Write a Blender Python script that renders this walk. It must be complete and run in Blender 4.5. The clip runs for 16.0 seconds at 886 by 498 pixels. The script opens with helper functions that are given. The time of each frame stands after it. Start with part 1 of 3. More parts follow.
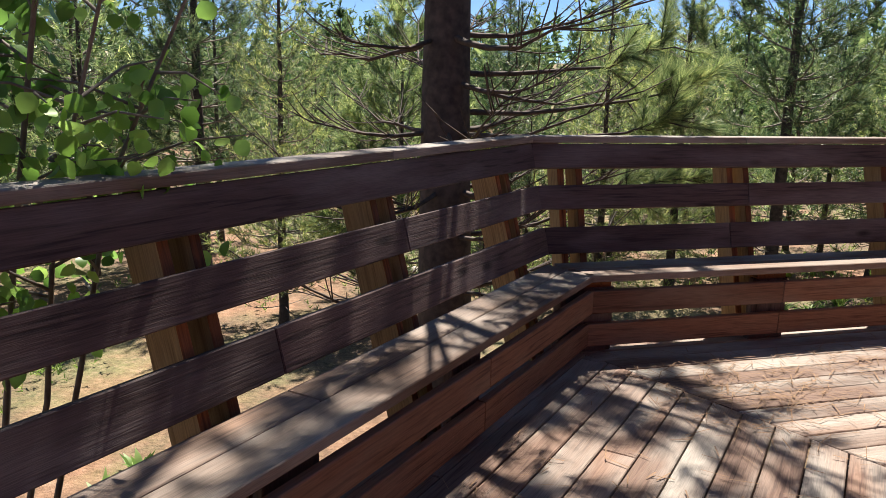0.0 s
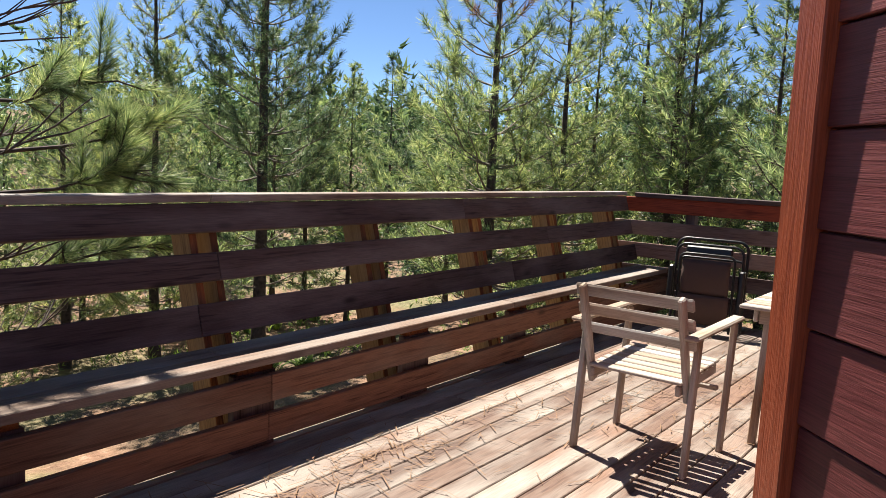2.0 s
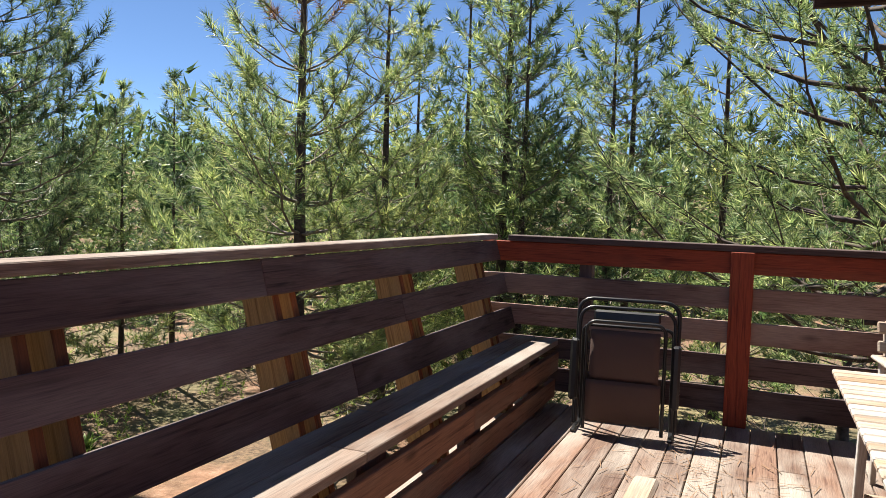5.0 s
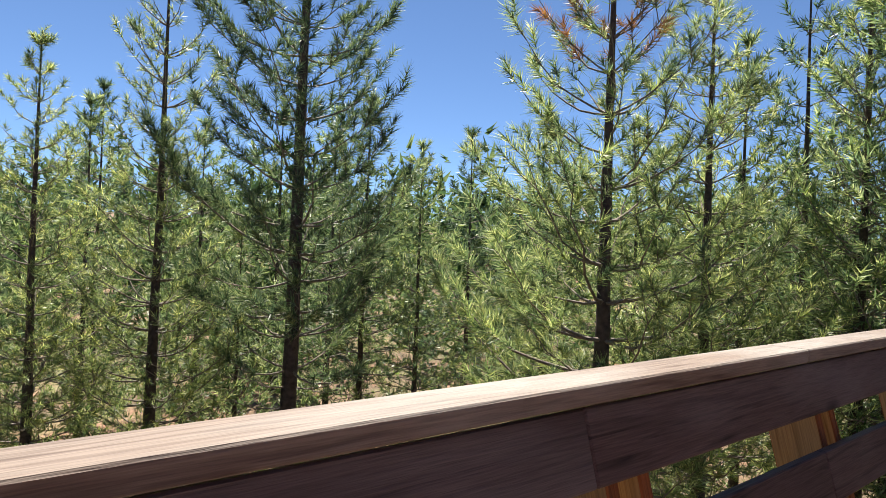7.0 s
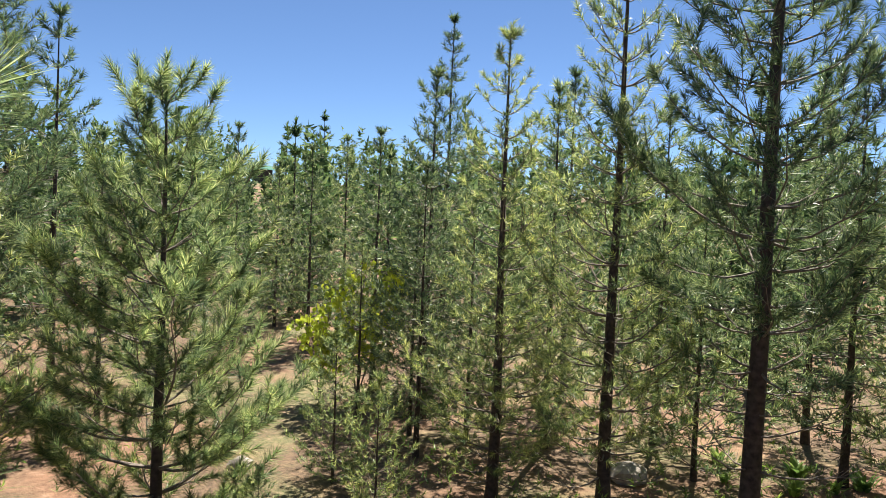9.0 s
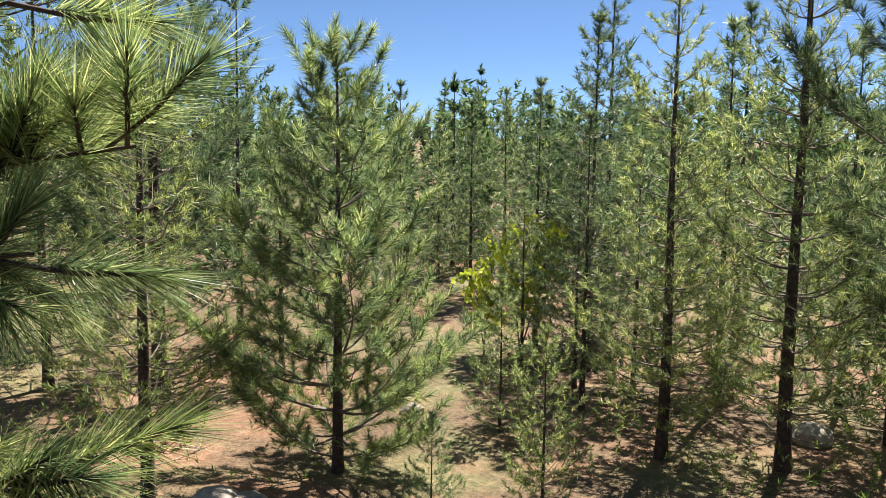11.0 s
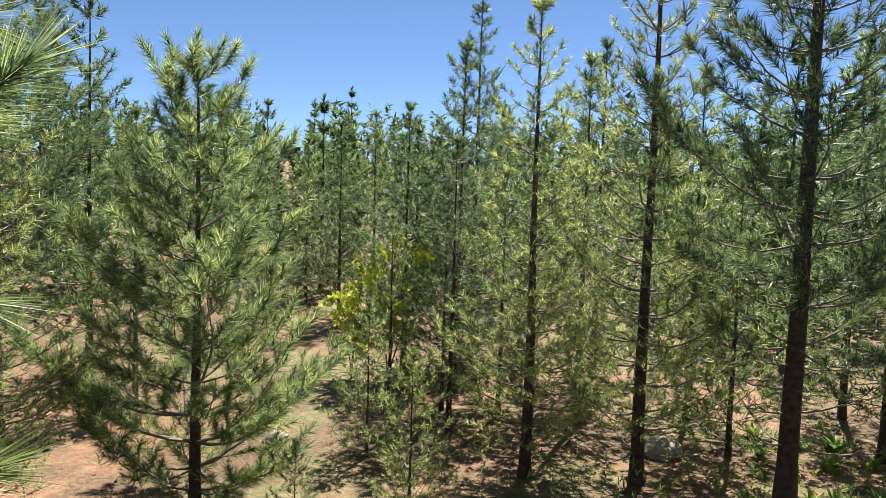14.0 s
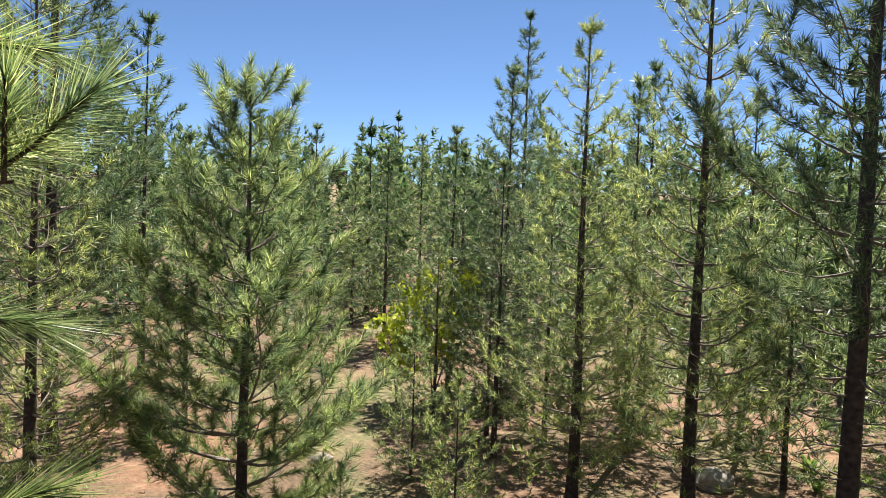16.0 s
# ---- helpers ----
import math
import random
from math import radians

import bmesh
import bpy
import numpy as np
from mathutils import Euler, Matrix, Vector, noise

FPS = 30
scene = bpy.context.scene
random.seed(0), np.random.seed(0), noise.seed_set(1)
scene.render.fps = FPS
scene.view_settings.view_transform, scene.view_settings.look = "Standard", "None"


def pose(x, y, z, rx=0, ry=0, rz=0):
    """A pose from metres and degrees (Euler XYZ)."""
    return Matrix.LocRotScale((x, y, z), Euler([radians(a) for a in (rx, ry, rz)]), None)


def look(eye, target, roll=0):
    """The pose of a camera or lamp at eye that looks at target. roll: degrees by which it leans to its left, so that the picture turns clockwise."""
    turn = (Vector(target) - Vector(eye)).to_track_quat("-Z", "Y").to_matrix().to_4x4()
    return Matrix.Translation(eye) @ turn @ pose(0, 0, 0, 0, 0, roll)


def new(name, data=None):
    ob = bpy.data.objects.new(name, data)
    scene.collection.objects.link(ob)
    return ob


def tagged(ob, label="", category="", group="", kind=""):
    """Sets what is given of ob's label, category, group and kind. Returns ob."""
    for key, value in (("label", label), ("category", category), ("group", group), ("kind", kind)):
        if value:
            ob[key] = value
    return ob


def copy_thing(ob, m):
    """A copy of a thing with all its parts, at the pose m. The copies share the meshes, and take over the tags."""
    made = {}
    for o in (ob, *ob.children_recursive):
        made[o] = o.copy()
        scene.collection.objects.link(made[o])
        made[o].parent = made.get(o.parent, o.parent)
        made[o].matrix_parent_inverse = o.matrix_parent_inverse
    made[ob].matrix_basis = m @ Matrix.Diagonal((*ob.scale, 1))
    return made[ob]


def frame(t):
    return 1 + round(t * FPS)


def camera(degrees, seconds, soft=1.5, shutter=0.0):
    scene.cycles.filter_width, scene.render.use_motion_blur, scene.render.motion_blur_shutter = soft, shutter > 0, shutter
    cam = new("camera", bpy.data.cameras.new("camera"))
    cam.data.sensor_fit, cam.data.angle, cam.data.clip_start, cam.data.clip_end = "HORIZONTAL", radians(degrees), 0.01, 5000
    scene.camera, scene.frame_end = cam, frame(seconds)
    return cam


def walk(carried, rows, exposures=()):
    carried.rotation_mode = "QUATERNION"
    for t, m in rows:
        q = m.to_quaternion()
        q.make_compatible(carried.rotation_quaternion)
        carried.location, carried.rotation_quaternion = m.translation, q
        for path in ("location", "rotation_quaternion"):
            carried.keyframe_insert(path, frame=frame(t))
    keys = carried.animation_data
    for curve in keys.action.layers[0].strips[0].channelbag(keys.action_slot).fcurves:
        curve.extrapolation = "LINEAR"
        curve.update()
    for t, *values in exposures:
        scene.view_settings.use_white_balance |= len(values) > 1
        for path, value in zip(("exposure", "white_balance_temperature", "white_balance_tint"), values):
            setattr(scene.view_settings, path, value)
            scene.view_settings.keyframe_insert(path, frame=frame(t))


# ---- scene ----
cam = camera(60.6, 16.0, soft=0.7)
METRES, EYE, TILT, LEAN, TURN = 6.8, 1.24, 0.0, 0.0, -13.1
ROWS = [
    (0.0, 0.0098, 0.0466, 0.0253, -2.0281, -11.8476, -1.2533),
    (0.5, 0.0315, 0.075, 0.0269, -15.033, -11.3561, -1.9672),
    (1.0, 0.0537, 0.1144, 0.023, -27.1778, -9.0769, -2.3244),
    (1.5, 0.0712, 0.1636, 0.0199, -35.9954, -7.2414, -2.6712),
    (2.0, 0.0947, 0.2088, 0.0195, -39.3788, -6.5345, -2.648),
    (2.5, 0.1178, 0.2582, 0.0189, -44.2109, -5.8963, -2.1305),
    (3.0, 0.1456, 0.3091, 0.0147, -48.392, -5.8302, -1.8263),
    (3.5, 0.1819, 0.3583, 0.0141, -50.1906, -5.5063, -1.6422),
    (6.0, 0.4149, 0.5592, 0.0151, -55.26, -2.18, -2.09),
    (6.5, 0.4432, 0.6095, 0.0197, -46.08, -0.89, -1.58),
    (7.0, 0.4716, 0.6548, 0.0216, -32.23, 0.58, -2.32),
    (7.5, 0.4883, 0.6934, 0.0242, -20.8, 1.64, -3.5),
    (8.0, 0.5053, 0.7241, 0.0303, -15.42, 2.61, -3.57),
    (8.5, 0.5273, 0.7423, 0.0292, -5.19, 1.6, -3.69),
    (9.0, 0.5401, 0.753, 0.0282, 2.97, -2.26, -2.3533),
    (9.5, 0.5337, 0.7603, 0.0268, 5.71, -5.39, -0.6667),
    (10.0, 0.5279, 0.7563, 0.0269, 10.45, -6.18, -0.78),
    (12.5, 0.5263, 0.7492, 0.0282, 15.92, -4.57, -0.6367),
    (13.0, 0.5351, 0.7549, 0.0284, 6.43, -3.66, -1.4),
    (13.5, 0.5353, 0.7545, 0.0268, 2.96, -3.85, -2.0733),
    (14.0, 0.5315, 0.758, 0.0267, 5.04, -4.15, -1.8067),
    (14.5, 0.5294, 0.761, 0.0274, 7.2, -3.69, -1.59),
    (15.0, 0.5285, 0.7614, 0.0276, 8.0, -3.11, -1.6233),
    (15.5, 0.5282, 0.7618, 0.0277, 8.3, -2.76, -1.6867),
    (16.0, 0.5277, 0.7602, 0.0277, 8.44, -2.54, -2.01),
]
walk(cam, [(t, pose(0, 0, EYE, TILT, LEAN, TURN) @ pose(METRES * x, METRES * y, METRES * z, 90 + pitch, roll, yaw)) for t, x, y, z, yaw, pitch, roll in ROWS],
     exposures=[(0.0, 1.45, 6750, 9), (16.0, 1.45, 6750, 9)])

# ---- light ----
SUN_AZ, SUN_EL = 30.0, 59.0   # clockwise from +y, and height, in degrees
world = bpy.data.worlds.new("sky")
scene.world = world
world.use_nodes = True
wn = world.node_tree
sky = wn.nodes.new("ShaderNodeTexSky")
sky.sky_type, sky.sun_disc = "NISHITA", False
sky.sun_elevation, sky.sun_rotation = radians(SUN_EL), radians(SUN_AZ)
sky.altitude, sky.air_density, sky.dust_density, sky.ozone_density = 2500, 0.8, 0.0, 7.0
wn.nodes["Background"].inputs["Strength"].default_value = 0.056
wn.links.new(sky.outputs[0], wn.nodes["Background"].inputs["Color"])
sun = new("sun", bpy.data.lights.new("sun", "SUN"))
sun.data.energy, sun.data.angle, sun.data.color = 5.0, radians(0.53), (1.0, 0.95, 0.86)
_sd = Vector((math.sin(radians(SUN_AZ)) * math.cos(radians(SUN_EL)), math.cos(radians(SUN_AZ)) * math.cos(radians(SUN_EL)), math.sin(radians(SUN_EL))))
sun.matrix_world = look(_sd * 40, (0, 0, 0))

# ---- materials ----


def mat(name):
    m = bpy.data.materials.new(name)
    m.use_nodes = True
    nt = m.node_tree
    return m, nt, nt.nodes["Principled BSDF"]


def node(nt, kind, **values):
    n = nt.nodes.new(kind)
    for k, v in values.items():
        n.inputs[k.replace("_", " ")].default_value = v
    return n


def ramp(nt, fac, stops):
    r = nt.nodes.new("ShaderNodeValToRGB")
    el = r.color_ramp.elements
    while len(el) < len(stops):
        el.new(0.5)
    for e, (p, c) in zip(el, stops):
        e.position, e.color = p, (*c, 1)
    nt.links.new(fac, r.inputs[0])
    return r.outputs[0]


def mix(nt, a, b, fac, mode="MIX"):
    m = nt.nodes.new("ShaderNodeMix")
    m.data_type, m.blend_type = "RGBA", mode
    for sock, v in ((m.inputs[0], fac), (m.inputs[6], a), (m.inputs[7], b)):
        if hasattr(v, "links"):
            nt.links.new(v, sock)
        elif isinstance(v, tuple):
            sock.default_value = (*v, 1)
        else:
            sock.default_value = v
    return m.outputs[2]


def wood(name, dark, light, worn, wear=0.4, rough=0.75, bump=0.35, knots=0.5):
    """Sawn timber whose grain runs along the mesh's own x axis, each board with its own shift and tone."""
    m, nt, bsdf = mat(name)
    tc = nt.nodes.new("ShaderNodeTexCoord")
    info = nt.nodes.new("ShaderNodeObjectInfo")
    shift = nt.nodes.new("ShaderNodeVectorMath")
    shift.operation = "MULTIPLY_ADD"
    comb = nt.nodes.new("ShaderNodeCombineXYZ")
    for i in range(3):
        nt.links.new(info.outputs["Random"], comb.inputs[i])
    nt.links.new(comb.outputs[0], shift.inputs[0])
    shift.inputs[1].default_value = (37, 11, 5)
    nt.links.new(tc.outputs["Object"], shift.inputs[2])

    def noisy(sx, sy, scale, detail=5, dist=0.0):
        mp = nt.nodes.new("ShaderNodeMapping")
        mp.inputs["Scale"].default_value = (sx, sy, sy)
        nt.links.new(shift.outputs[0], mp.inputs[0])
        n = node(nt, "ShaderNodeTexNoise", Scale=scale, Detail=detail, Distortion=dist)
        nt.links.new(mp.outputs[0], n.inputs["Vector"])
        return n.outputs[0]
    grain = noisy(0.6, 14, 5.0, 6, 0.6)
    broad = noisy(0.8, 3, 1.6, 3)
    fibre = noisy(2.0, 60, 6.0, 3)
    col = ramp(nt, grain, [(0.3, dark), (0.52, light), (0.75, tuple(0.7 * c for c in light))])
    tone = ramp(nt, info.outputs["Random"], [(0.0, (0.62, 0.62, 0.64)), (0.5, (0.95, 0.95, 0.95)), (1.0, (1.2, 1.15, 1.1))])
    col = mix(nt, col, tone, 1.0, "MULTIPLY")
    col = mix(nt, col, worn, ramp(nt, broad, [(0.62 - wear * 0.45, (0, 0, 0)), (0.9 - wear * 0.35, (1, 1, 1))]))
    fib = ramp(nt, fibre, [(0.3, (0.68, 0.68, 0.68)), (0.6, (1.08, 1.08, 1.08))])
    col = mix(nt, col, fib, 0.8, "MULTIPLY")
    mp = nt.nodes.new("ShaderNodeMapping")
    mp.inputs["Scale"].default_value = (2.0, 5.5, 5.5)
    nt.links.new(shift.outputs[0], mp.inputs[0])
    vor = node(nt, "ShaderNodeTexVoronoi", Scale=1.0)
    nt.links.new(mp.outputs[0], vor.inputs["Vector"])
    kn = ramp(nt, vor.outputs["Distance"], [(0.05, (1, 1, 1)), (0.16, (0, 0, 0))])
    col = mix(nt, col, tuple(0.35 * c for c in dark), mix(nt, (0, 0, 0), kn, knots))
    nt.links.new(col, bsdf.inputs["Base Color"])
    bsdf.inputs["Roughness"].default_value = rough
    bsdf.inputs["Specular IOR Level"].default_value = 0.3
    b = node(nt, "ShaderNodeBump", Strength=bump, Distance=0.004)
    nt.links.new(fibre, b.inputs["Height"])
    b2 = node(nt, "ShaderNodeBump", Strength=bump, Distance=0.008)
    nt.links.new(grain, b2.inputs["Height"])
    nt.links.new(b.outputs[0], b2.inputs["Normal"])
    nt.links.new(b2.outputs[0], bsdf.inputs["Normal"])
    return m


def plain(name, col, rough=0.6, metal=0.0, scale=30, vary=0.25, bump=0.1):
    m, nt, bsdf = mat(name)
    tc = nt.nodes.new("ShaderNodeTexCoord")
    n = node(nt, "ShaderNodeTexNoise", Scale=scale, Detail=5)
    nt.links.new(tc.outputs["Object"], n.inputs["Vector"])
    c = ramp(nt, n.outputs[0], [(0.3, tuple(x * (1 - vary) for x in col)), (0.7, tuple(min(1, x * (1 + vary)) for x in col))])
    nt.links.new(c, bsdf.inputs["Base Color"])
    bsdf.inputs["Roughness"].default_value, bsdf.inputs["Metallic"].default_value = rough, metal
    b = node(nt, "ShaderNodeBump", Strength=bump, Distance=0.003)
    nt.links.new(n.outputs[0], b.inputs["Height"])
    nt.links.new(b.outputs[0], bsdf.inputs["Normal"])
    return m


def leafy(name, a, b, c, through_light=0.35, rough=0.5, sheen=0.5):
    """Needles or leaves: three greens by patches and by plant, tuft highlights and shade coloured in, some light let
    through.
    """
    m, nt, bsdf = mat(name)
    geo = nt.nodes.new("ShaderNodeNewGeometry")
    tc = nt.nodes.new("ShaderNodeTexCoord")
    info = nt.nodes.new("ShaderNodeObjectInfo")
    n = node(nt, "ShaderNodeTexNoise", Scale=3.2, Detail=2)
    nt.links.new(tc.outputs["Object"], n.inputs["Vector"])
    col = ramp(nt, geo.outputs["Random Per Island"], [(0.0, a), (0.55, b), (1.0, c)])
    # clump patches: cool dark for shade between tufts, warm bright for lit ones
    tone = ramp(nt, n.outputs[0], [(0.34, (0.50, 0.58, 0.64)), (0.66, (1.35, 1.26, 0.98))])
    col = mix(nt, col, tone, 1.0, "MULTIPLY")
    tone2 = ramp(nt, info.outputs["Random"], [(0.0, (0.75, 0.86, 0.92)), (1.0, (1.15, 1.1, 0.92))])
    col = mix(nt, col, tone2, 0.8, "MULTIPLY")
    nt.links.new(col, bsdf.inputs["Base Color"])
    bsdf.inputs["Roughness"].default_value = rough
    bsdf.inputs["Specular IOR Level"].default_value = sheen
    tr = nt.nodes.new("ShaderNodeBsdfTranslucent")
    nt.links.new(col, tr.inputs["Color"])
    ms = nt.nodes.new("ShaderNodeMixShader")
    ms.inputs[0].default_value = through_light
    nt.links.new(bsdf.outputs[0], ms.inputs[1])
    nt.links.new(tr.outputs[0], ms.inputs[2])
    nt.links.new(ms.outputs[0], nt.nodes["Material Output"].inputs[0])
    return m


RAIL = wood("weathered_brown_stain", (0.034, 0.022, 0.022), (0.115, 0.075, 0.072), (0.19, 0.155, 0.155), 0.32, knots=0.8)
BENCH = wood("worn_bench_timber", (0.085, 0.046, 0.032), (0.22, 0.135, 0.095), (0.27, 0.235, 0.21), 0.55, knots=0.4)
CAP = wood("sun_bleached_cap_timber", (0.09, 0.06, 0.05), (0.20, 0.155, 0.132), (0.32, 0.295, 0.275), 0.58, knots=0.4)
APRON = wood("reddish_apron_timber", (0.10, 0.042, 0.026), (0.25, 0.125, 0.078), (0.24, 0.17, 0.13), 0.3, knots=0.7)
DECK = wood("worn_deck_timber", (0.085, 0.043, 0.033), (0.20, 0.122, 0.09), (0.34, 0.30, 0.265), 0.5, knots=0.15, bump=0.5)
END_RAIL = wood("pinkish_bare_rail_timber", (0.17, 0.09, 0.07), (0.32, 0.20, 0.165), (0.36, 0.27, 0.235), 0.4, knots=0.6)
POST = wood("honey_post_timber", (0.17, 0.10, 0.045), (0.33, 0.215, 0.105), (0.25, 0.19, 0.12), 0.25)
# dark red-brown stain, with the shade on the posts' front edges in the colour
POST_DARK_SHADED = wood("dark_shaded_post_timber", (0.10, 0.035, 0.015), (0.30, 0.11, 0.04), (0.08, 0.045, 0.03), 0.3)
RED = wood("red_stained_timber", (0.12, 0.022, 0.012), (0.27, 0.055, 0.028), (0.22, 0.08, 0.05), 0.2, knots=0.25)
CHAIR = wood("weathered_grey_brown_furniture_wood", (0.19, 0.125, 0.08), (0.33, 0.225, 0.145), (0.48, 0.46, 0.435), 0.66, knots=0.0, bump=0.2)
SIDING = wood("maroon_painted_siding", (0.16, 0.036, 0.038), (0.205, 0.052, 0.052), (0.23, 0.07, 0.066), 0.3, rough=0.5, bump=0.22, knots=0.05)
CORNERBOARD = wood("rust_red_painted_trim", (0.21, 0.045, 0.022), (0.30, 0.07, 0.032), (0.26, 0.08, 0.045), 0.2, rough=0.4, knots=0.1)
EAVE = wood("dark_eave_timber", (0.03, 0.02, 0.02), (0.06, 0.04, 0.04), (0.05, 0.04, 0.04), 0.2)
BARK = plain("pine_bark", (0.06, 0.043, 0.037), 0.9, 0, 14, 0.55, 0.8)
TWIG = plain("grey_brown_bark", (0.17, 0.14, 0.12), 0.9, 0, 20, 0.4, 0.4)
# greens spread wide: darkest stand for shaded needles, palest for sunlit highlights
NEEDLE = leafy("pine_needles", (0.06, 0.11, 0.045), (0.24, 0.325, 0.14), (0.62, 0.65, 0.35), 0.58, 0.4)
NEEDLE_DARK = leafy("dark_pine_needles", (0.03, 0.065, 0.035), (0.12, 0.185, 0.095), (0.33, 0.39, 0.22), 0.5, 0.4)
NEEDLE_FAR = leafy("far_conifer_needles", (0.05, 0.10, 0.045), (0.12, 0.18, 0.08), (0.24, 0.30, 0.15), 0.5, 0.8, 0.1)
NEEDLE_DEAD = leafy("rusty_dead_needles", (0.25, 0.10, 0.04), (0.36, 0.17, 0.07), (0.30, 0.2, 0.09))
LEAF = leafy("aspen_leaf", (0.14, 0.27, 0.05), (0.26, 0.44, 0.09), (0.40, 0.58, 0.16), 0.6, 0.35)
YELLOW = leafy("yellow_green_leaf", (0.42, 0.50, 0.05), (0.58, 0.64, 0.09), (0.52, 0.60, 0.12), 0.45)
HERB = leafy("broad_green_herb", (0.12, 0.21, 0.05), (0.22, 0.34, 0.09), (0.32, 0.41, 0.14), 0.45)
BLACK = plain("black_powder_coat", (0.012, 0.012, 0.014), 0.35, 0.0, 60, 0.2, 0.05)
FABRIC = plain("brown_mesh_fabric", (0.085, 0.05, 0.042), 0.85, 0.0, 400, 0.35, 0.4)
STEEL = plain("galvanised_steel", (0.45, 0.45, 0.46), 0.4, 0.9, 40, 0.1, 0.05)
ROCK = plain("pale_rock", (0.34, 0.30, 0.27), 0.9, 0, 9, 0.4, 0.8)
ROOF = plain("green_metal_roof", (0.03, 0.17, 0.12), 0.85, 0.0, 3, 0.15, 0.05)
CABIN = plain("dark_cabin_wall", (0.03, 0.024, 0.02), 0.8, 0, 3, 0.3, 0.1)
STRAW = plain("dry_pine_straw", (0.20, 0.115, 0.065), 0.9, 0, 40, 0.4, 0.1)

# ---- mesh helpers ----


def mesh_of(name, verts, faces, m, smooth=False):
    me = bpy.data.meshes.new(name)
    me.from_pydata([tuple(map(float, v)) for v in verts], [], faces)
    me.materials.append(m)
    if smooth:
        for p in me.polygons:
            p.use_smooth = True
    me.update()
    return me


def boxes_mesh(name, items, m, bevel=0.004):
    """One mesh of bevelled boxes; items: (size, matrix)."""
    bm = bmesh.new()
    for size, mx in items:
        made = bmesh.ops.create_cube(bm, size=1.0)["verts"]
        bmesh.ops.scale(bm, vec=size, verts=made)
        edges = list({e for v in made for e in v.link_edges})
        if bevel:
            made = list({v for f in bmesh.ops.bevel(bm, geom=edges, offset=bevel, segments=1, affect="EDGES")["faces"] for v in f.verts} | {v for v in made if v.is_valid})
        bmesh.ops.transform(bm, matrix=mx, verts=made)
    me = bpy.data.meshes.new(name)
    bm.to_mesh(me)
    bm.free()
    me.materials.append(m)
    return me


_beams = {}


def beam(name, a, b, wide, thick, m, parent=None, up=(0, 0, 1), bevel=0.004):
    """A sawn timber from a to b: wide across, thick along `up`. Its own x axis runs along it."""
    a, b = Vector(a), Vector(b)
    x = (b - a).normalized()
    z = Vector(up)
    z = (z - z.dot(x) * x).normalized()
    y = z.cross(x)
    key = (round((b - a).length, 3), wide, thick, m.name, bevel)
    if key not in _beams:
        _beams[key] = boxes_mesh(name, [(((b - a).length, wide, thick), Matrix())], m, bevel)
    ob = new(name, _beams[key])
    mid = (a + b) / 2
    mx = Matrix((x, y, z)).transposed().to_4x4()
    mx.translation = mid
    ob.matrix_world = mx
    if parent:
        ob.parent = parent
    return ob


def holder(name, label, category, group="", kind="", at=(0, 0, 0)):
    ob = new(name)
    ob.location = at
    return tagged(ob, label, category, group, kind)

# ---- ground ----
GROUND = -2.6


def ground_z(x, y):
    """Height of the ground: nearly level by the deck, rising to a wooded hill far off."""
    d = math.hypot(x - 4, y - 4)
    far = max(0.0, d - 22)
    z = GROUND + 0.06 * noise.noise((x * 0.25, y * 0.25, 0)) + 0.035 * noise.noise((x * 1.3, y * 1.3, 3))
    return z + min(far * 0.085, 9.0) + 0.9 * noise.noise((x * 0.03, y * 0.03, 7)) * min(1.0, far / 20)


def ground_material():
    m, nt, bsdf = mat("dirt_and_duff")
    tc = nt.nodes.new("ShaderNodeTexCoord")

    def nz(scale, detail=6):
        n = node(nt, "ShaderNodeTexNoise", Scale=scale, Detail=detail, Roughness=0.6)
        nt.links.new(tc.outputs["Object"], n.inputs["Vector"])
        return n.outputs[0]
    col = ramp(nt, nz(6.0), [(0.3, (0.15, 0.075, 0.042)), (0.55, (0.27, 0.148, 0.092)), (0.75, (0.36, 0.235, 0.165))])
    duff = ramp(nt, nz(14.0), [(0.35, (0.065, 0.042, 0.026)), (0.65, (0.20, 0.13, 0.078))])
    col = mix(nt, col, duff, ramp(nt, nz(0.55), [(0.38, (0, 0, 0)), (0.54, (1, 1, 1))]))
    grass = ramp(nt, nz(9.0), [(0.35, (0.08, 0.10, 0.035)), (0.52, (0.16, 0.19, 0.07)), (0.66, (0.34, 0.27, 0.16))])
    col = mix(nt, col, grass, ramp(nt, nz(0.3), [(0.48, (0, 0, 0)), (0.66, (0.7, 0.7, 0.7))]))
    nt.links.new(col, bsdf.inputs["Base Color"])
    bsdf.inputs["Roughness"].default_value = 0.95
    b = node(nt, "ShaderNodeBump", Strength=0.8, Distance=0.05)
    nt.links.new(nz(22.0), b.inputs["Height"])
    nt.links.new(b.outputs[0], bsdf.inputs["Normal"])
    return m


def build_ground():
    axis = [4 + math.copysign(abs(u) ** 2.4, u) * 1500 for u in np.linspace(-1, 1, 131)]
    verts = [(x, y, ground_z(x, y)) for y in axis for x in axis]
    n = len(axis)
    faces = [(j * n + i, j * n + i + 1, (j + 1) * n + i + 1, (j + 1) * n + i) for j in range(n - 1) for i in range(n - 1)]
    tagged(new("ground", mesh_of("ground", verts, faces, ground_material(), True)), "reddish dirt forest floor with pine duff and patches of grass", "ground", kind="structure")


build_ground()

# ---- railing with built-in bench ----
SEAT_Y, DIAG = 3.908, -1.932      # bench front: y of the long run; x - y of the slanting run
BACK = lambda z: 0.301 + 0.27 * (z - 0.46)


def long_pt(s, d, z):
    return Vector((s, SEAT_Y + d, z))


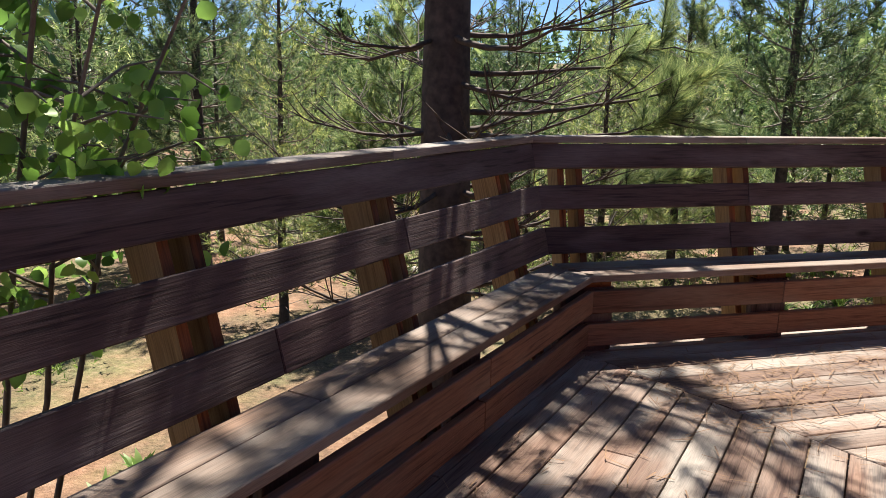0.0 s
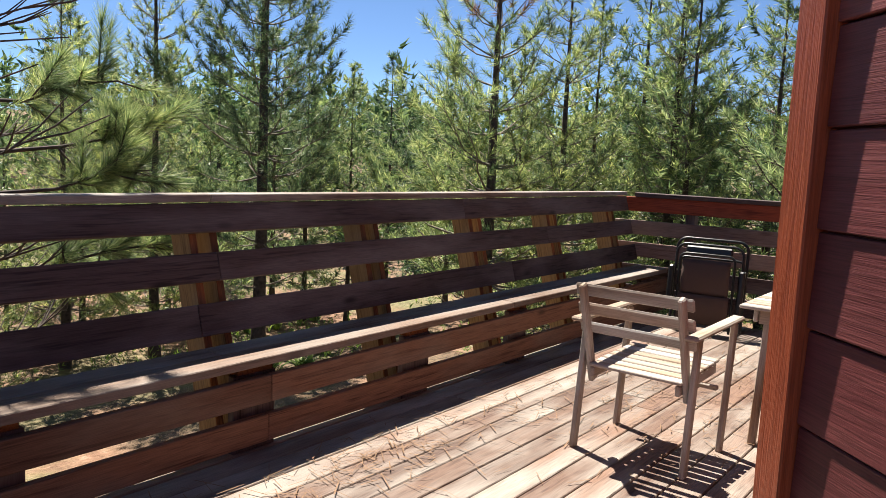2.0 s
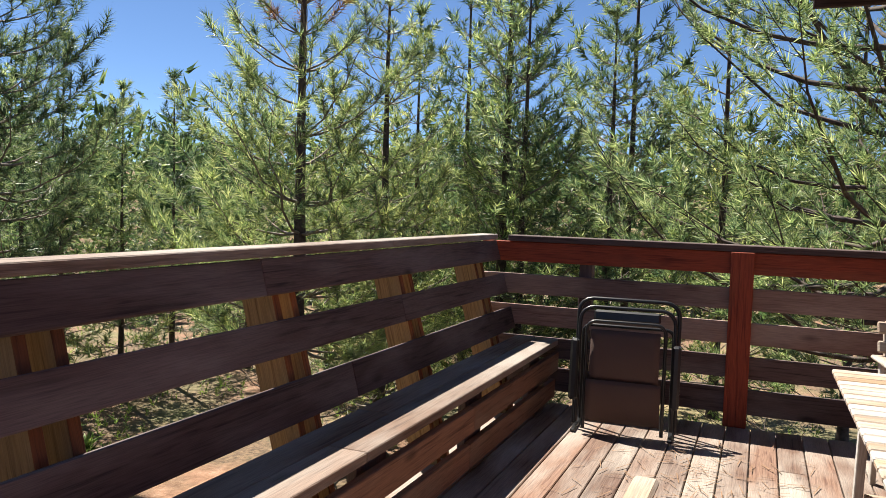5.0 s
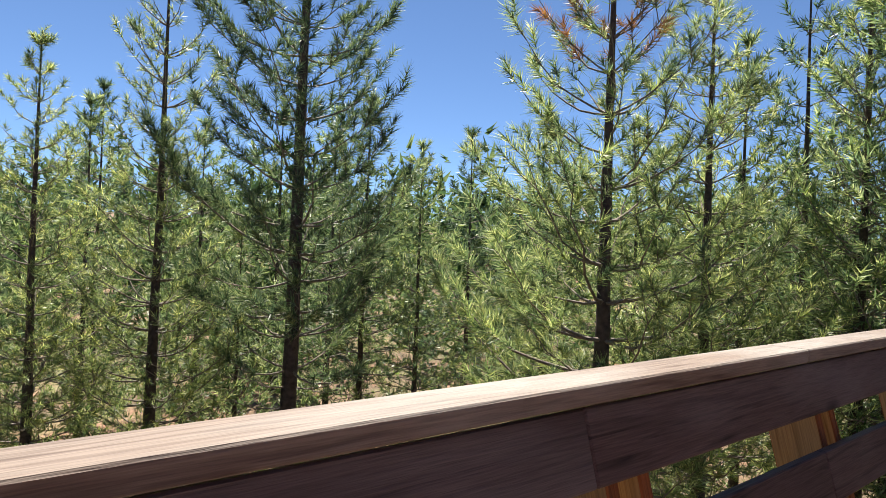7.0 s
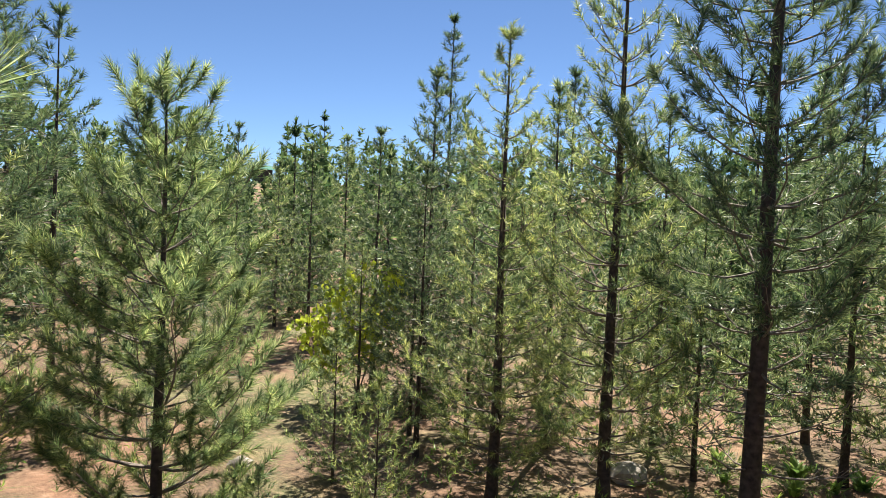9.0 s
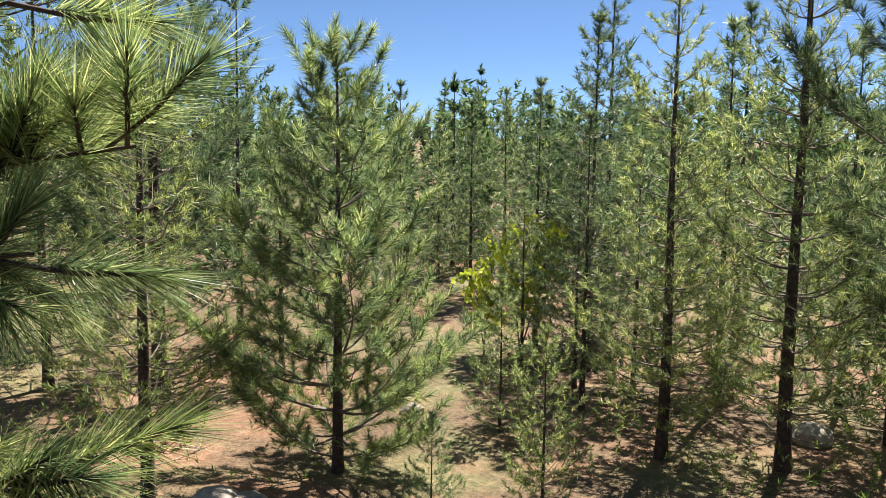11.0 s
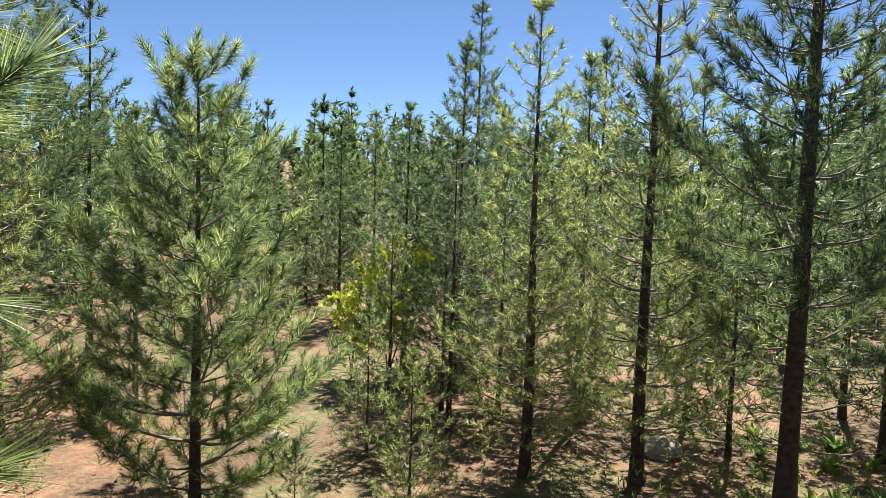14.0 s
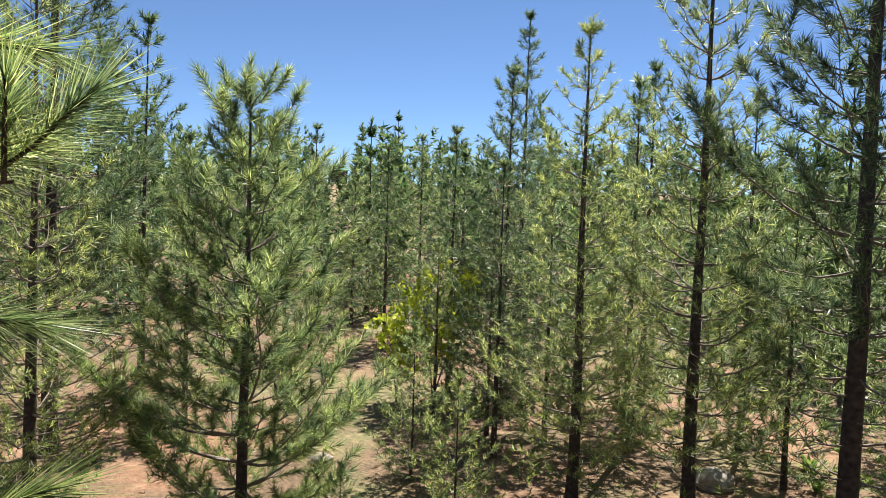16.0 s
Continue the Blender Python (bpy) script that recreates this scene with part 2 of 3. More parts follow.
def diag_pt(s, d, z):
    # s runs along the slanting bench, 0 at the corner of the bench fronts, negative away from it
    q = math.sqrt(0.5)
    c = Vector((SEAT_Y + DIAG, SEAT_Y, 0))
    return Vector((c.x + q * s - q * d, c.y + q * s + q * d, z))


def mitre(d):
    return math.tan(radians(22.5)) * d      # how far a run reaches past the bench corner at depth d


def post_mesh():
    """One leaning post plank: pale wide sides, narrow edges dark from stain and painted-in shade."""
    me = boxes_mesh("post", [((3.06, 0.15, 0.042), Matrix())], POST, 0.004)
    me.materials.append(POST_DARK_SHADED)
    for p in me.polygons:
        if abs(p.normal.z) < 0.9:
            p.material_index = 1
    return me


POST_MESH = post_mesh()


def bench_run(name, label, pt, out, along, splits, start, end, post_at, end_mitre, start_mitre=0):
    """A leaning railing of three boards and a cap, with a two-board bench and two apron boards before it."""
    root = holder(name, label, "railing bench", kind="structure")
    lean = (Vector(out) * 0.261 + Vector((0, 0, 1)) * 0.965)
    face = lean.cross(Vector(along))

    def row(part, d, z, wide, thick, m, up, cuts, over=0.0):
        lo = start - start_mitre * mitre(d)
        hi = end + end_mitre * mitre(d) + over
        stops = [lo] + sorted(c for c in cuts if lo < c < hi) + [hi]
        for a, b in zip(stops, stops[1:]):
            beam(part, pt(a + 0.0015, d, z), pt(b - 0.0015, d, z), wide, thick, m, root, up)
    c1, c2, c3 = splits
    # upright boards: wide axis lies along the lean
    for z, w, cuts in ((1.049, 0.143, c1), (0.8165, 0.139, c2), (0.575, 0.154, c3)):
        row("rail_board", BACK(z) + 0.02, z, w, 0.04, RAIL, face, cuts)
    row("rail_cap", BACK(1.15) + 0.045, 1.147, 0.126, 0.038, CAP, (0, 0, 1), c2)
    row("seat_board", 0.083, 0.431, 0.166, 0.04, BENCH, (0, 0, 1), c1)
    row("seat_board", 0.243, 0.431, 0.142, 0.04, BENCH, (0, 0, 1), c3)
    row("apron_board", 0.012, 0.300, 0.128, 0.04, APRON, out, c2)
    row("apron_board", 0.03, 0.108, 0.128, 0.04, APRON, out, c2)
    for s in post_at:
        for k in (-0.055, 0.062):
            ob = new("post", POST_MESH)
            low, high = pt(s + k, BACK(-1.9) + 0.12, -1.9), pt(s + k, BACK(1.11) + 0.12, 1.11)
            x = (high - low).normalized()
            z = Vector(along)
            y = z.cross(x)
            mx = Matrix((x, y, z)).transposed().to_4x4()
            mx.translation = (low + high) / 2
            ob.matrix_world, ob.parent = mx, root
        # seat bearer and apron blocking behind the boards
        beam("bearer", pt(s, 0.06, 0.389), pt(s, BACK(0.4) + 0.1, 0.389), 0.2, 0.042, POST_DARK_SHADED, root)
        beam("block", pt(s, 0.085, 0.0), pt(s, 0.085, 0.367), 0.24, 0.042, RAIL, root, out)
    return root


bench_run("wall_bench_long", "dark brown weathered timber railing with built-in slatted bench", long_pt, (0, 1, 0), (1, 0, 0),
          ([5.3], [3.2, 6.4], [3.05, 5.8]), SEAT_Y + DIAG, 8.08, [2.02, 3.16, 4.34, 5.46, 6.58, 7.72], 0, 1)
bench_run("wall_bench_slanting", "dark brown weathered timber railing with built-in slatted bench", diag_pt, (-math.sqrt(0.5), math.sqrt(0.5), 0), (math.sqrt(0.5), math.sqrt(0.5), 0),
          ([-3.1], [-1.25, -4.2], [-2.1]), -6.6, 0.0, [-0.18, -1.32, -2.36, -3.45, -4.6, -5.7], 1)

# end railing, straight and red-stained
END_X = 8.12


def end_railing():
    root = holder("wall_end_railing", "red-brown stained timber railing with a flat post", "railing", kind="structure")
    for z, w, m in ((1.050, 0.140, RED), (0.82, 0.14, END_RAIL), (0.60, 0.14, END_RAIL), (0.38, 0.14, RAIL), (0.16, 0.16, RAIL)):
        for a, b in ((4.50, 2.80), (2.797, -0.4)):
            beam("rail_board", (END_X, a, z), (END_X, b, z), w, 0.04, m, root, (1, 0, 0))
    beam("rail_cap", (END_X + 0.03, 4.30, 1.143), (END_X + 0.03, -0.4, 1.143), 0.15, 0.042, RAIL, root)
    for y in (2.74, 0.55):
        beam("post", (END_X - 0.042, y, 0.0), (END_X - 0.042, y, 1.121), 0.14, 0.042, RED, root, (1, 0, 0))
        beam("post", (END_X + 0.066, y, -1.9), (END_X + 0.066, y, 1.121), 0.09, 0.09, POST, root, (1, 0, 0))
    for y in (3.75, 1.7):
        beam("post", (END_X + 0.066, y, -1.9), (END_X + 0.066, y, 1.121), 0.09, 0.09, RAIL, root, (1, 0, 0))


end_railing()

# ---- house ----
HX, HY = 2.80, 1.64


def house_wall(name, a, b, flip, label="maroon painted lap siding wall with grooved board joints"):
    """A thick wall from a to b with lap boards on the side that `flip` turns to."""
    a, b = Vector((*a, 0)), Vector((*b, 0))
    x = (b - a).normalized()
    n = Vector((-x.y, x.x, 0)) * flip
    root = holder(name, label, "wall", kind="structure")
    beam("core", a - n * 0.10 + Vector((0, 0, 0.25)), b - n * 0.10 + Vector((0, 0, 0.25)), 5.0, 0.16, SIDING, root, n, 0)
    z = -0.03
    while z < 2.75:
        tilt = (n * 0.995 + Vector((0, 0, 0.03))).normalized()
        beam("siding_board", a - n * 0.006 + Vector((0, 0, z + 0.1)), b - n * 0.006 + Vector((0, 0, z + 0.1)), 0.211, 0.024, SIDING, root, tilt, 0.003)
        z += 0.217
    return root


house_wall("wall_house_slanting", (HX - 0.06, HY - 0.06), (HX - 5.0, HY - 5.0), -1)
house_wall("wall_house_return", (HX, HY - 0.06), (HX + 0.95, HY - 1.01), 1)
house_wall("wall_house_long", (HX + 0.95, HY - 0.99), (8.4, HY - 0.99), 1)
corner = holder("trim_house_corner", "glossy rust-red painted timber corner board", "trim", kind="structure")
beam("board", (HX - 0.03, HY - 0.02, -0.05), (HX - 0.03, HY - 0.02, 2.75), 0.10, 0.06, CORNERBOARD, corner, (-0.7, 0.7, 0))
beam("board", (HX + 0.045, HY - 0.055, -0.05), (HX + 0.045, HY - 0.055, 2.75), 0.09, 0.03, CORNERBOARD, corner, (0.7, 0.7, 0))
roof = holder("ceiling_eave", "dark stained roof overhang with a deep fascia", "eave", kind="structure")
beam("soffit", (4.4, 1.42, 2.59), (7.62, 1.42, 2.59), 1.9, 0.06, EAVE, roof)
beam("fascia", (7.66, 0.45, 2.66), (7.66, 2.44, 2.66), 0.29, 0.04, EAVE, roof, (1, 0, 0))
beam("fascia", (4.4, 2.44, 2.67), (7.63, 2.44, 2.67), 0.24, 0.04, EAVE, roof, (0, 1, 0))

# ---- chairs and table ----


def folding_chair():
    """Slatted armchair; its front looks along +x, base at the floor."""
    root = holder("garden_armchair", "weathered wooden folding armchair with slatted seat standing on the deck", "chair", "garden chairs")
    th = 0.046
    for s in (-1, 1):
        y = s * 0.28
        beam("leg", (0.25, y, 0), (0.325, y, 0.64), 0.026, th, CHAIR, root, (1, 0, 0))
        beam("leg", (-0.225, y, 0), (-0.155, y, 0.64), 0.026, th, CHAIR, root, (1, 0, 0))
        beam("back_post", (-0.135, s * 0.242, 0.33), (-0.305, s * 0.242, 0.83), 0.028, 0.05, CHAIR, root, (1, 0, 0), 0.007)
        beam("armrest", (-0.27, s * 0.282, 0.648), (0.375, s * 0.282, 0.664), 0.064, 0.022, CHAIR, root, bevel=0.008)
        beam("seat_rail", (-0.20, s * 0.215, 0.385), (0.27, s * 0.215, 0.41), 0.024, 0.05, CHAIR, root)
        beam("hinge_block", (-0.15, s * 0.262, 0.41), (-0.10, s * 0.262, 0.41), 0.014, 0.05, CHAIR, root)
    for i in range(7):
        x = -0.175 + i * 0.072
        beam("seat_slat", (x, -0.235, 0.424 + 0.024 * i / 6), (x, 0.235, 0.424 + 0.024 * i / 6), 0.058, 0.016, CHAIR, root, (-0.06, 0, 1))
    for z, h in ((0.80, 0.064), (0.705, 0.064), (0.61, 0.056)):
        x = -0.135 - 0.34 * (z - 0.33) + 0.022
        beam("back_slat", (x, -0.29, z), (x, 0.29, z), h, 0.018, CHAIR, root, (0.94, 0, 0.32), 0.008)
    beam("brace", (0.20, -0.265, 0.33), (0.20, 0.265, 0.33), 0.03, 0.022, CHAIR, root)
    return root


chair = folding_chair()
chair.matrix_world = pose(4.49, 2.606, 0, 0, 0, -1.5)
copy_thing(chair, pose(7.10, 1.76, 0, 0, 0, 184))


def slat_table(x0, x1, y0, y1, h):
    root = holder("slatted_table", "weathered grey-brown slatted wooden folding table on the deck", "table")
    n = 19
    step = (x1 - x0) / n
    for i in range(n):
        x = x0 + (i + 0.5) * step
        beam("top_slat", (x, y0, h - 0.01), (x, y1, h - 0.01), step - 0.009, 0.02, CHAIR, root, bevel=0.005)
    for y in (y0 + 0.07, y1 - 0.07):
        beam("apron_rail", (x0 + 0.06, y, h - 0.055), (x1 - 0.06, y, h - 0.055), 0.022, 0.068, CHAIR, root)
    for x in (x0 + 0.08, x1 - 0.08):
        beam("apron_rail", (x, y0 + 0.085, h - 0.06), (x, y1 - 0.085, h - 0.06), 0.022, 0.075, CHAIR, root)
    for x, dx in ((x0 + 0.16, -0.13), (x1 - 0.16, 0.13)):
        for y in (y0 + 0.115, y1 - 0.115):
            beam("leg", (x + dx, y, 0), (x, y, h - 0.03), 0.055, 0.034, CHAIR, root, (0, 1, 0))
        beam("stretcher", (x + dx * 0.7, y0 + 0.14, 0.2), (x + dx * 0.7, y1 - 0.14, 0.2), 0.03, 0.06, CHAIR, root)
    xm = (x0 + x1) / 2
    for s in (-1, 1):
        beam("brace", (x0 + 0.09, (y0 + y1) / 2 + s * 0.03, 0.22), (xm, (y0 + y1) / 2 + s * 0.03, h - 0.05), 0.03, 0.022, CHAIR, root)
        beam("brace", (x1 - 0.09, (y0 + y1) / 2 + s * 0.03, 0.22), (xm, (y0 + y1) / 2 + s * 0.03, h - 0.05), 0.03, 0.022, CHAIR, root)
    return root


slat_table(4.93, 6.46, 1.50, 2.34, 0.72)


def tube(points, r, m, name="frame", sides=8):
    cu = bpy.data.curves.new(name, "CURVE")
    cu.dimensions, cu.bevel_depth, cu.bevel_resolution = "3D", r, 2
    sp = cu.splines.new("POLY")
    sp.points.add(len(points) - 1)
    for p, q in zip(sp.points, points):
        p.co = (*q, 1)
    cu.materials.append(m)
    ob = bpy.data.objects.new(name, cu)
    me = bpy.data.meshes.new_from_object(ob)
    bpy.data.objects.remove(ob)
    for p in me.polygons:
        p.use_smooth = True
    return me


def rounded(w, lo, hi, r=0.06, lean=0.0, x=0.0):
    """Upside-down U of a bent tube in the y-z plane."""
    pts = [(x, -w, lo), (x, -w, hi - r)]
    for i in range(1, 5):
        a = math.pi / 2 * i / 4
        pts.append((x, -w + r * (1 - math.cos(a)), hi - r + r * math.sin(a)))
    pts += [(p[0], -p[1], p[2]) for p in reversed(pts)]
    return [(px + lean * (pz - lo), py, pz) for px, py, pz in pts]


def recliner():
    """A folded zero-gravity lounger stood upright; it looks along -x."""
    root = holder("folded_recliner", "folded black tube-framed reclining chair with brown fabric leaning by the railing", "chair")

    def part(name, me):
        ob = new(name, me)
        ob.parent = root
        return ob
    part("frame", tube(rounded(0.32, 0.02, 0.89, 0.09, 0.10), 0.014, BLACK))
    part("frame", tube(rounded(0.30, 0.05, 0.84, 0.09, 0.10, -0.06), 0.013, BLACK))
    part("frame", tube(rounded(0.245, 0.02, 0.755, 0.06, 0.05, -0.10), 0.012, BLACK))
    part("frame", tube(rounded(0.29, 0.03, 0.70, 0.05, 0.0, 0.10), 0.012, BLACK))
    part("headrest", boxes_mesh("headrest", [((0.035, 0.42, 0.075), pose(-0.02, 0, 0.79, 0, 8, 0))], BLACK, 0.014))
    for s in (-1, 1):
        part("armrest", boxes_mesh("armrest", [((0.05, 0.055, 0.42), pose(-0.09, s * 0.315, 0.42, 0, 5, 0))], BLACK, 0.016))
        part("hinge", boxes_mesh("hinge", [((0.02, 0.02, 0.05), pose(-0.05, s * 0.33, 0.60))], STEEL, 0.004))
    # sagging fabric sheets

    def sheet(name, z0, z1, w, x0, x1, bow):
        n, k = 10, 8
        vs = [((x0 + (x1 - x0) * j / k) - bow * math.sin(math.pi * j / k) * (0.4 + 0.6 * math.cos((i / n - 0.5) * 2.4)), (i / n - 0.5) * w, z0 + (z1 - z0) * j / k) for j in range(k + 1) for i in range(n + 1)]
        fs = [(j * (n + 1) + i, j * (n + 1) + i + 1, (j + 1) * (n + 1) + i + 1, (j + 1) * (n + 1) + i) for j in range(k) for i in range(n)]
        ob = part(name, mesh_of(name, vs, fs, FABRIC, True))
        mod = ob.modifiers.new("thick", "SOLIDIFY")
        mod.thickness = 0.006
    sheet("fabric", 0.36, 0.70, 0.43, -0.115, -0.075, 0.025)
    sheet("fabric", 0.08, 0.37, 0.46, -0.10, -0.135, 0.035)
    for s in (-1, 1):
        part("foot", boxes_mesh("foot", [((0.42, 0.03, 0.025), pose(0.05, s * 0.30, 0.0125))], BLACK, 0.006))
    return root


recliner().matrix_world = pose(7.62, 3.37, 0, 0, 0, 4) @ Matrix.Diagonal((1, 0.95, 0.9, 1))

# ---- trees ----


def limb_mesh(name, lines, m, sides=5):
    """Tapered tubes along polylines; lines: (points, radii)."""
    V, F = [], []
    for pts, rad in lines:
        base = len(V)
        for i, (p, r) in enumerate(zip(pts, rad)):
            d = pts[min(i + 1, len(pts) - 1)] - pts[max(i - 1, 0)]
            d = d / (np.linalg.norm(d) + 1e-9)
            a = np.cross(d, (0.3, 0.2, 1.0) if abs(d[2]) < 0.9 else (1.0, 0, 0))
            a = a / np.linalg.norm(a)
            b = np.cross(d, a)
            for k in range(sides):
                t = 2 * math.pi * k / sides
                V.append(p + r * (math.cos(t) * a + math.sin(t) * b))
        for i in range(len(pts) - 1):
            for k in range(sides):
                F.append((base + i * sides + k, base + i * sides + (k + 1) % sides, base + (i + 1) * sides + (k + 1) % sides, base + (i + 1) * sides + k))
    return mesh_of(name, V, F, m, True)


def needle_mesh(name, at, way, rng, m, count, length, width, spread=1.0, brush=1.15):
    """Bottle-brush tufts: needles set along the end of each twig, leaning forward, flat sides mostly up."""
    P = np.repeat(at, count, 0)
    D = np.repeat(way, count, 0)
    R = rng.normal(size=P.shape)
    R -= (R * D).sum(1, keepdims=True) * D
    R /= np.linalg.norm(R, axis=1, keepdims=True) + 1e-9
    along = rng.random((len(P), 1))
    lean = (0.30 + 1.35 * along) * rng.uniform(0.7, 1.3, (len(P), 1)) * spread
    N = D + R * lean
    N /= np.linalg.norm(N, axis=1, keepdims=True)
    P = P - D * along * length * brush
    L = length * rng.uniform(0.75, 1.15, (len(P), 1))
    S = np.cross(N, np.array([[0.15, 0.25, 1.0]]) + 0.75 * rng.normal(size=P.shape))
    S /= np.linalg.norm(S, axis=1, keepdims=True) + 1e-9
    droop = np.array([[0, 0, -0.10]]) * L
    V = np.stack([P - S * width / 2, P + S * width / 2, P + N * L + droop], 1).reshape(-1, 3)
    me = bpy.data.meshes.new(name)
    k = len(V)
    me.vertices.add(k)
    me.vertices.foreach_set("co", V.astype(np.float32).ravel())
    me.loops.add(k)
    me.loops.foreach_set("vertex_index", np.arange(k, dtype=np.int32))
    me.polygons.add(k // 3)
    me.polygons.foreach_set("loop_start", np.arange(0, k, 3, dtype=np.int32))
    me.materials.append(m)
    me.update(calc_edges=True)
    me.validate()
    return me


def pine(label, seed, height, girth, reach, crown, whorl_gap, per_whorl, tufts, count, length, width, m, rise=0.25, dead=0.0, group="pines", name="pine_tree", shape=0.8, top_dead=None, bare=0.2, reach_to=(), lod=0):
    """A pine: tapered trunk, whorls of upcurved limbs, side twigs ending in needle tufts. crown: height where green limbs begin; dead: height where bare limbs begin."""
    rng = np.random.default_rng(seed)
    root = holder(name, label, "tree", group)
    zs = np.linspace(-0.25, height, 14)
    wob = np.cumsum(rng.normal(0, 0.006 * height / 8, (14, 2)), 0)
    wob -= wob[1]
    spine = np.column_stack([wob, zs])
    rad = girth * (1 - 0.93 * np.clip(zs / height, 0, 1) ** 0.9)
    rad[0] *= 1.35
    trunk = new("trunk", limb_mesh("trunk", [(spine, rad)], BARK, 9))
    trunk.parent = root
    lines, at, way, dat, dway = [], [], [], [], []
    z = dead if dead else crown
    while z < height - 0.1:
        f = max(0.0, (z - crown) / (height - crown))
        green = z >= crown
        L0 = reach * ((1 - f) ** shape * (0.55 + 0.45 * min(1, f * 5 + 0.25)) + 0.05)
        if not green:
            L0 = reach * (0.62 if girth > 0.25 else 0.55)
        n = per_whorl if green or girth > 0.25 else 3
        turn = rng.uniform(0, 6.28)
        base = np.array([np.interp(z, zs, spine[:, 0]), np.interp(z, zs, spine[:, 1]), z])
        for k in range(n):
            if rng.random() < 0.10:
                continue
            a = turn + 6.283 * k / n + rng.normal(0, 0.25)
            L = L0 * rng.uniform(0.65, 1.15)
            up = (rise + 0.55 * f) + rng.normal(0, 0.12)
            out = np.array([math.cos(a), math.sin(a), 0])
            side = np.array([-math.sin(a), math.cos(a), 0])
            bend = rng.normal(0, 0.12)
            t = np.linspace(0, 1, 7)[:, None]
            zz = up * t - 0.30 * t * (1 - t) + 0.24 * t ** 3 * (1 if green else 0.2)
            pts = base + out * L * t * 0.95 + side * L * bend * t ** 2 + np.array([[0, 0, 1]]) * L * zz
            pts += rng.normal(0, 0.02 * L, pts.shape) * t
            r0 = 0.006 + 0.010 * L * (girth / 0.15) ** 0.4
            lines.append((pts, np.linspace(r0, 0.003, 7)) if lod == 0 else (pts[[0, 3, 6]], np.array([r0, r0 * 0.6, 0.004])))
            nt_ = max(2, int(tufts * L / reach * rng.uniform(0.8, 1.2) * (1 if green or girth < 0.25 else 2)))
            for q in range(nt_):
                u = bare + (1 - bare) * (q + rng.random()) / nt_ if green else rng.uniform(0.3, 1)
                i = min(int(u * 6), 5)
                p = pts[i] + (pts[i + 1] - pts[i]) * (u * 6 - i)
                d = pts[i + 1] - pts[i]
                d = d / np.linalg.norm(d)
                s = 1 if q % 2 else -1
                tw = d * rng.uniform(0.7, 1.1) + side * s * rng.uniform(0.4, 1.0) + np.array([0, 0, rng.uniform(0.0, 0.7)])
                tw /= np.linalg.norm(tw)
                tl = L * rng.uniform(0.14, 0.34) * (1.25 - 0.6 * u) + 0.08
                tip = p + tw * tl
                if lod == 0 and tl > 0.12 and (q % 2 == 0 or not green):
                    mid = p + tw * tl * 0.5 - np.array([0, 0, 0.05 * tl])
                    lines.append((np.array([p, mid, tip]), np.array([0.006, 0.005, 0.003])))
                if green:
                    tgt = (dat, dway) if top_dead and z > top_dead and rng.random() < 0.75 else (at, way)
                    tgt[0].append(tip)
                    tgt[1].append(tw)
                    if lod == 0 and tl > 0.42:
                        tgt[0].append(p + tw * tl * 0.55)
                        tgt[1].append(tw)
            if green:
                d = pts[-1] - pts[-2]
                at.append(pts[-1])
                way.append(d / np.linalg.norm(d))
        z += whorl_gap * rng.uniform(0.75, 1.25) * (1.0 if green else 0.8) * (1 + 0.45 * f)
    for j in range(6):
        at.append(spine[-1] + np.array([0, 0, -0.12 * j]))
        way.append(np.array([0.0, 0.0, 1.0]))
    fat, fway = [], []
    for target in reach_to:
        e = np.array(target, float)
        b0 = np.array([0, 0, e[2] - 0.25])
        t = np.linspace(0, 1, 8)[:, None]
        pts = b0 + (e - b0) * t + np.array([[0, 0, -0.35]]) * t * (1 - t) + rng.normal(0, 0.03, (8, 3)) * t
        lines.append((pts, np.linspace(0.026, 0.005, 8)))
        for q in range(13):
            u = 0.68 + 0.32 * rng.random()
            i = min(int(u * 7), 6)
            p = pts[i] + (pts[i + 1] - pts[i]) * (u * 7 - i)
            d = (pts[i + 1] - pts[i]) / np.linalg.norm(pts[i + 1] - pts[i])
            tw = d * 0.8 + rng.normal(0, 0.55, 3) + np.array([0, 0, 0.25])
            tw /= np.linalg.norm(tw)
            tip = p + tw * rng.uniform(0.12, 0.4)
            lines.append((np.array([p, (p + tip) / 2 - np.array([0, 0, 0.015]), tip]), np.array([0.007, 0.006, 0.004])))
            fat.append(tip)
            fway.append(tw)
    if fat:
        near = tagged(new("needles", needle_mesh("near_needles", np.array(fat), np.array(fway), rng, m, 230, 0.19, 0.0036, 0.8, 1.3)), kind="stuff")
        near.parent = root
    limbs = tagged(new("limbs", limb_mesh("limbs", lines, TWIG if girth < 0.2 else BARK, 3 if lod else 4)), kind="stuff")
    limbs.parent = root
    foliage = tagged(new("needles", needle_mesh("needles", np.array(at), np.array(way), rng, m, count, length, width)), kind="stuff")
    foliage.parent = root
    if dat:
        ob = tagged(new("dead_needles", needle_mesh("dead_needles", np.array(dat), np.array(dway), rng, NEEDLE_DEAD, count, length, width)), "rusty brown dead needles", kind="stuff")
        ob.parent = root
    return root


def stand(tree, x, y, turn=0.0, size=1.0, wide=None):
    m = pose(x, y, ground_z(x, y), 0, 0, turn) @ Matrix.Diagonal((wide or size, wide or size, size, 1))
    tree.matrix_world = m
    return tree


def again(tree, x, y, turn, size=1.0, wide=None):
    m = pose(x, y, ground_z(x, y), 0, 0, turn) @ Matrix.Diagonal((wide or size, wide or size, size, 1))
    ob = copy_thing(tree, pose(0, 0, 0))
    ob.matrix_basis = m
    return ob


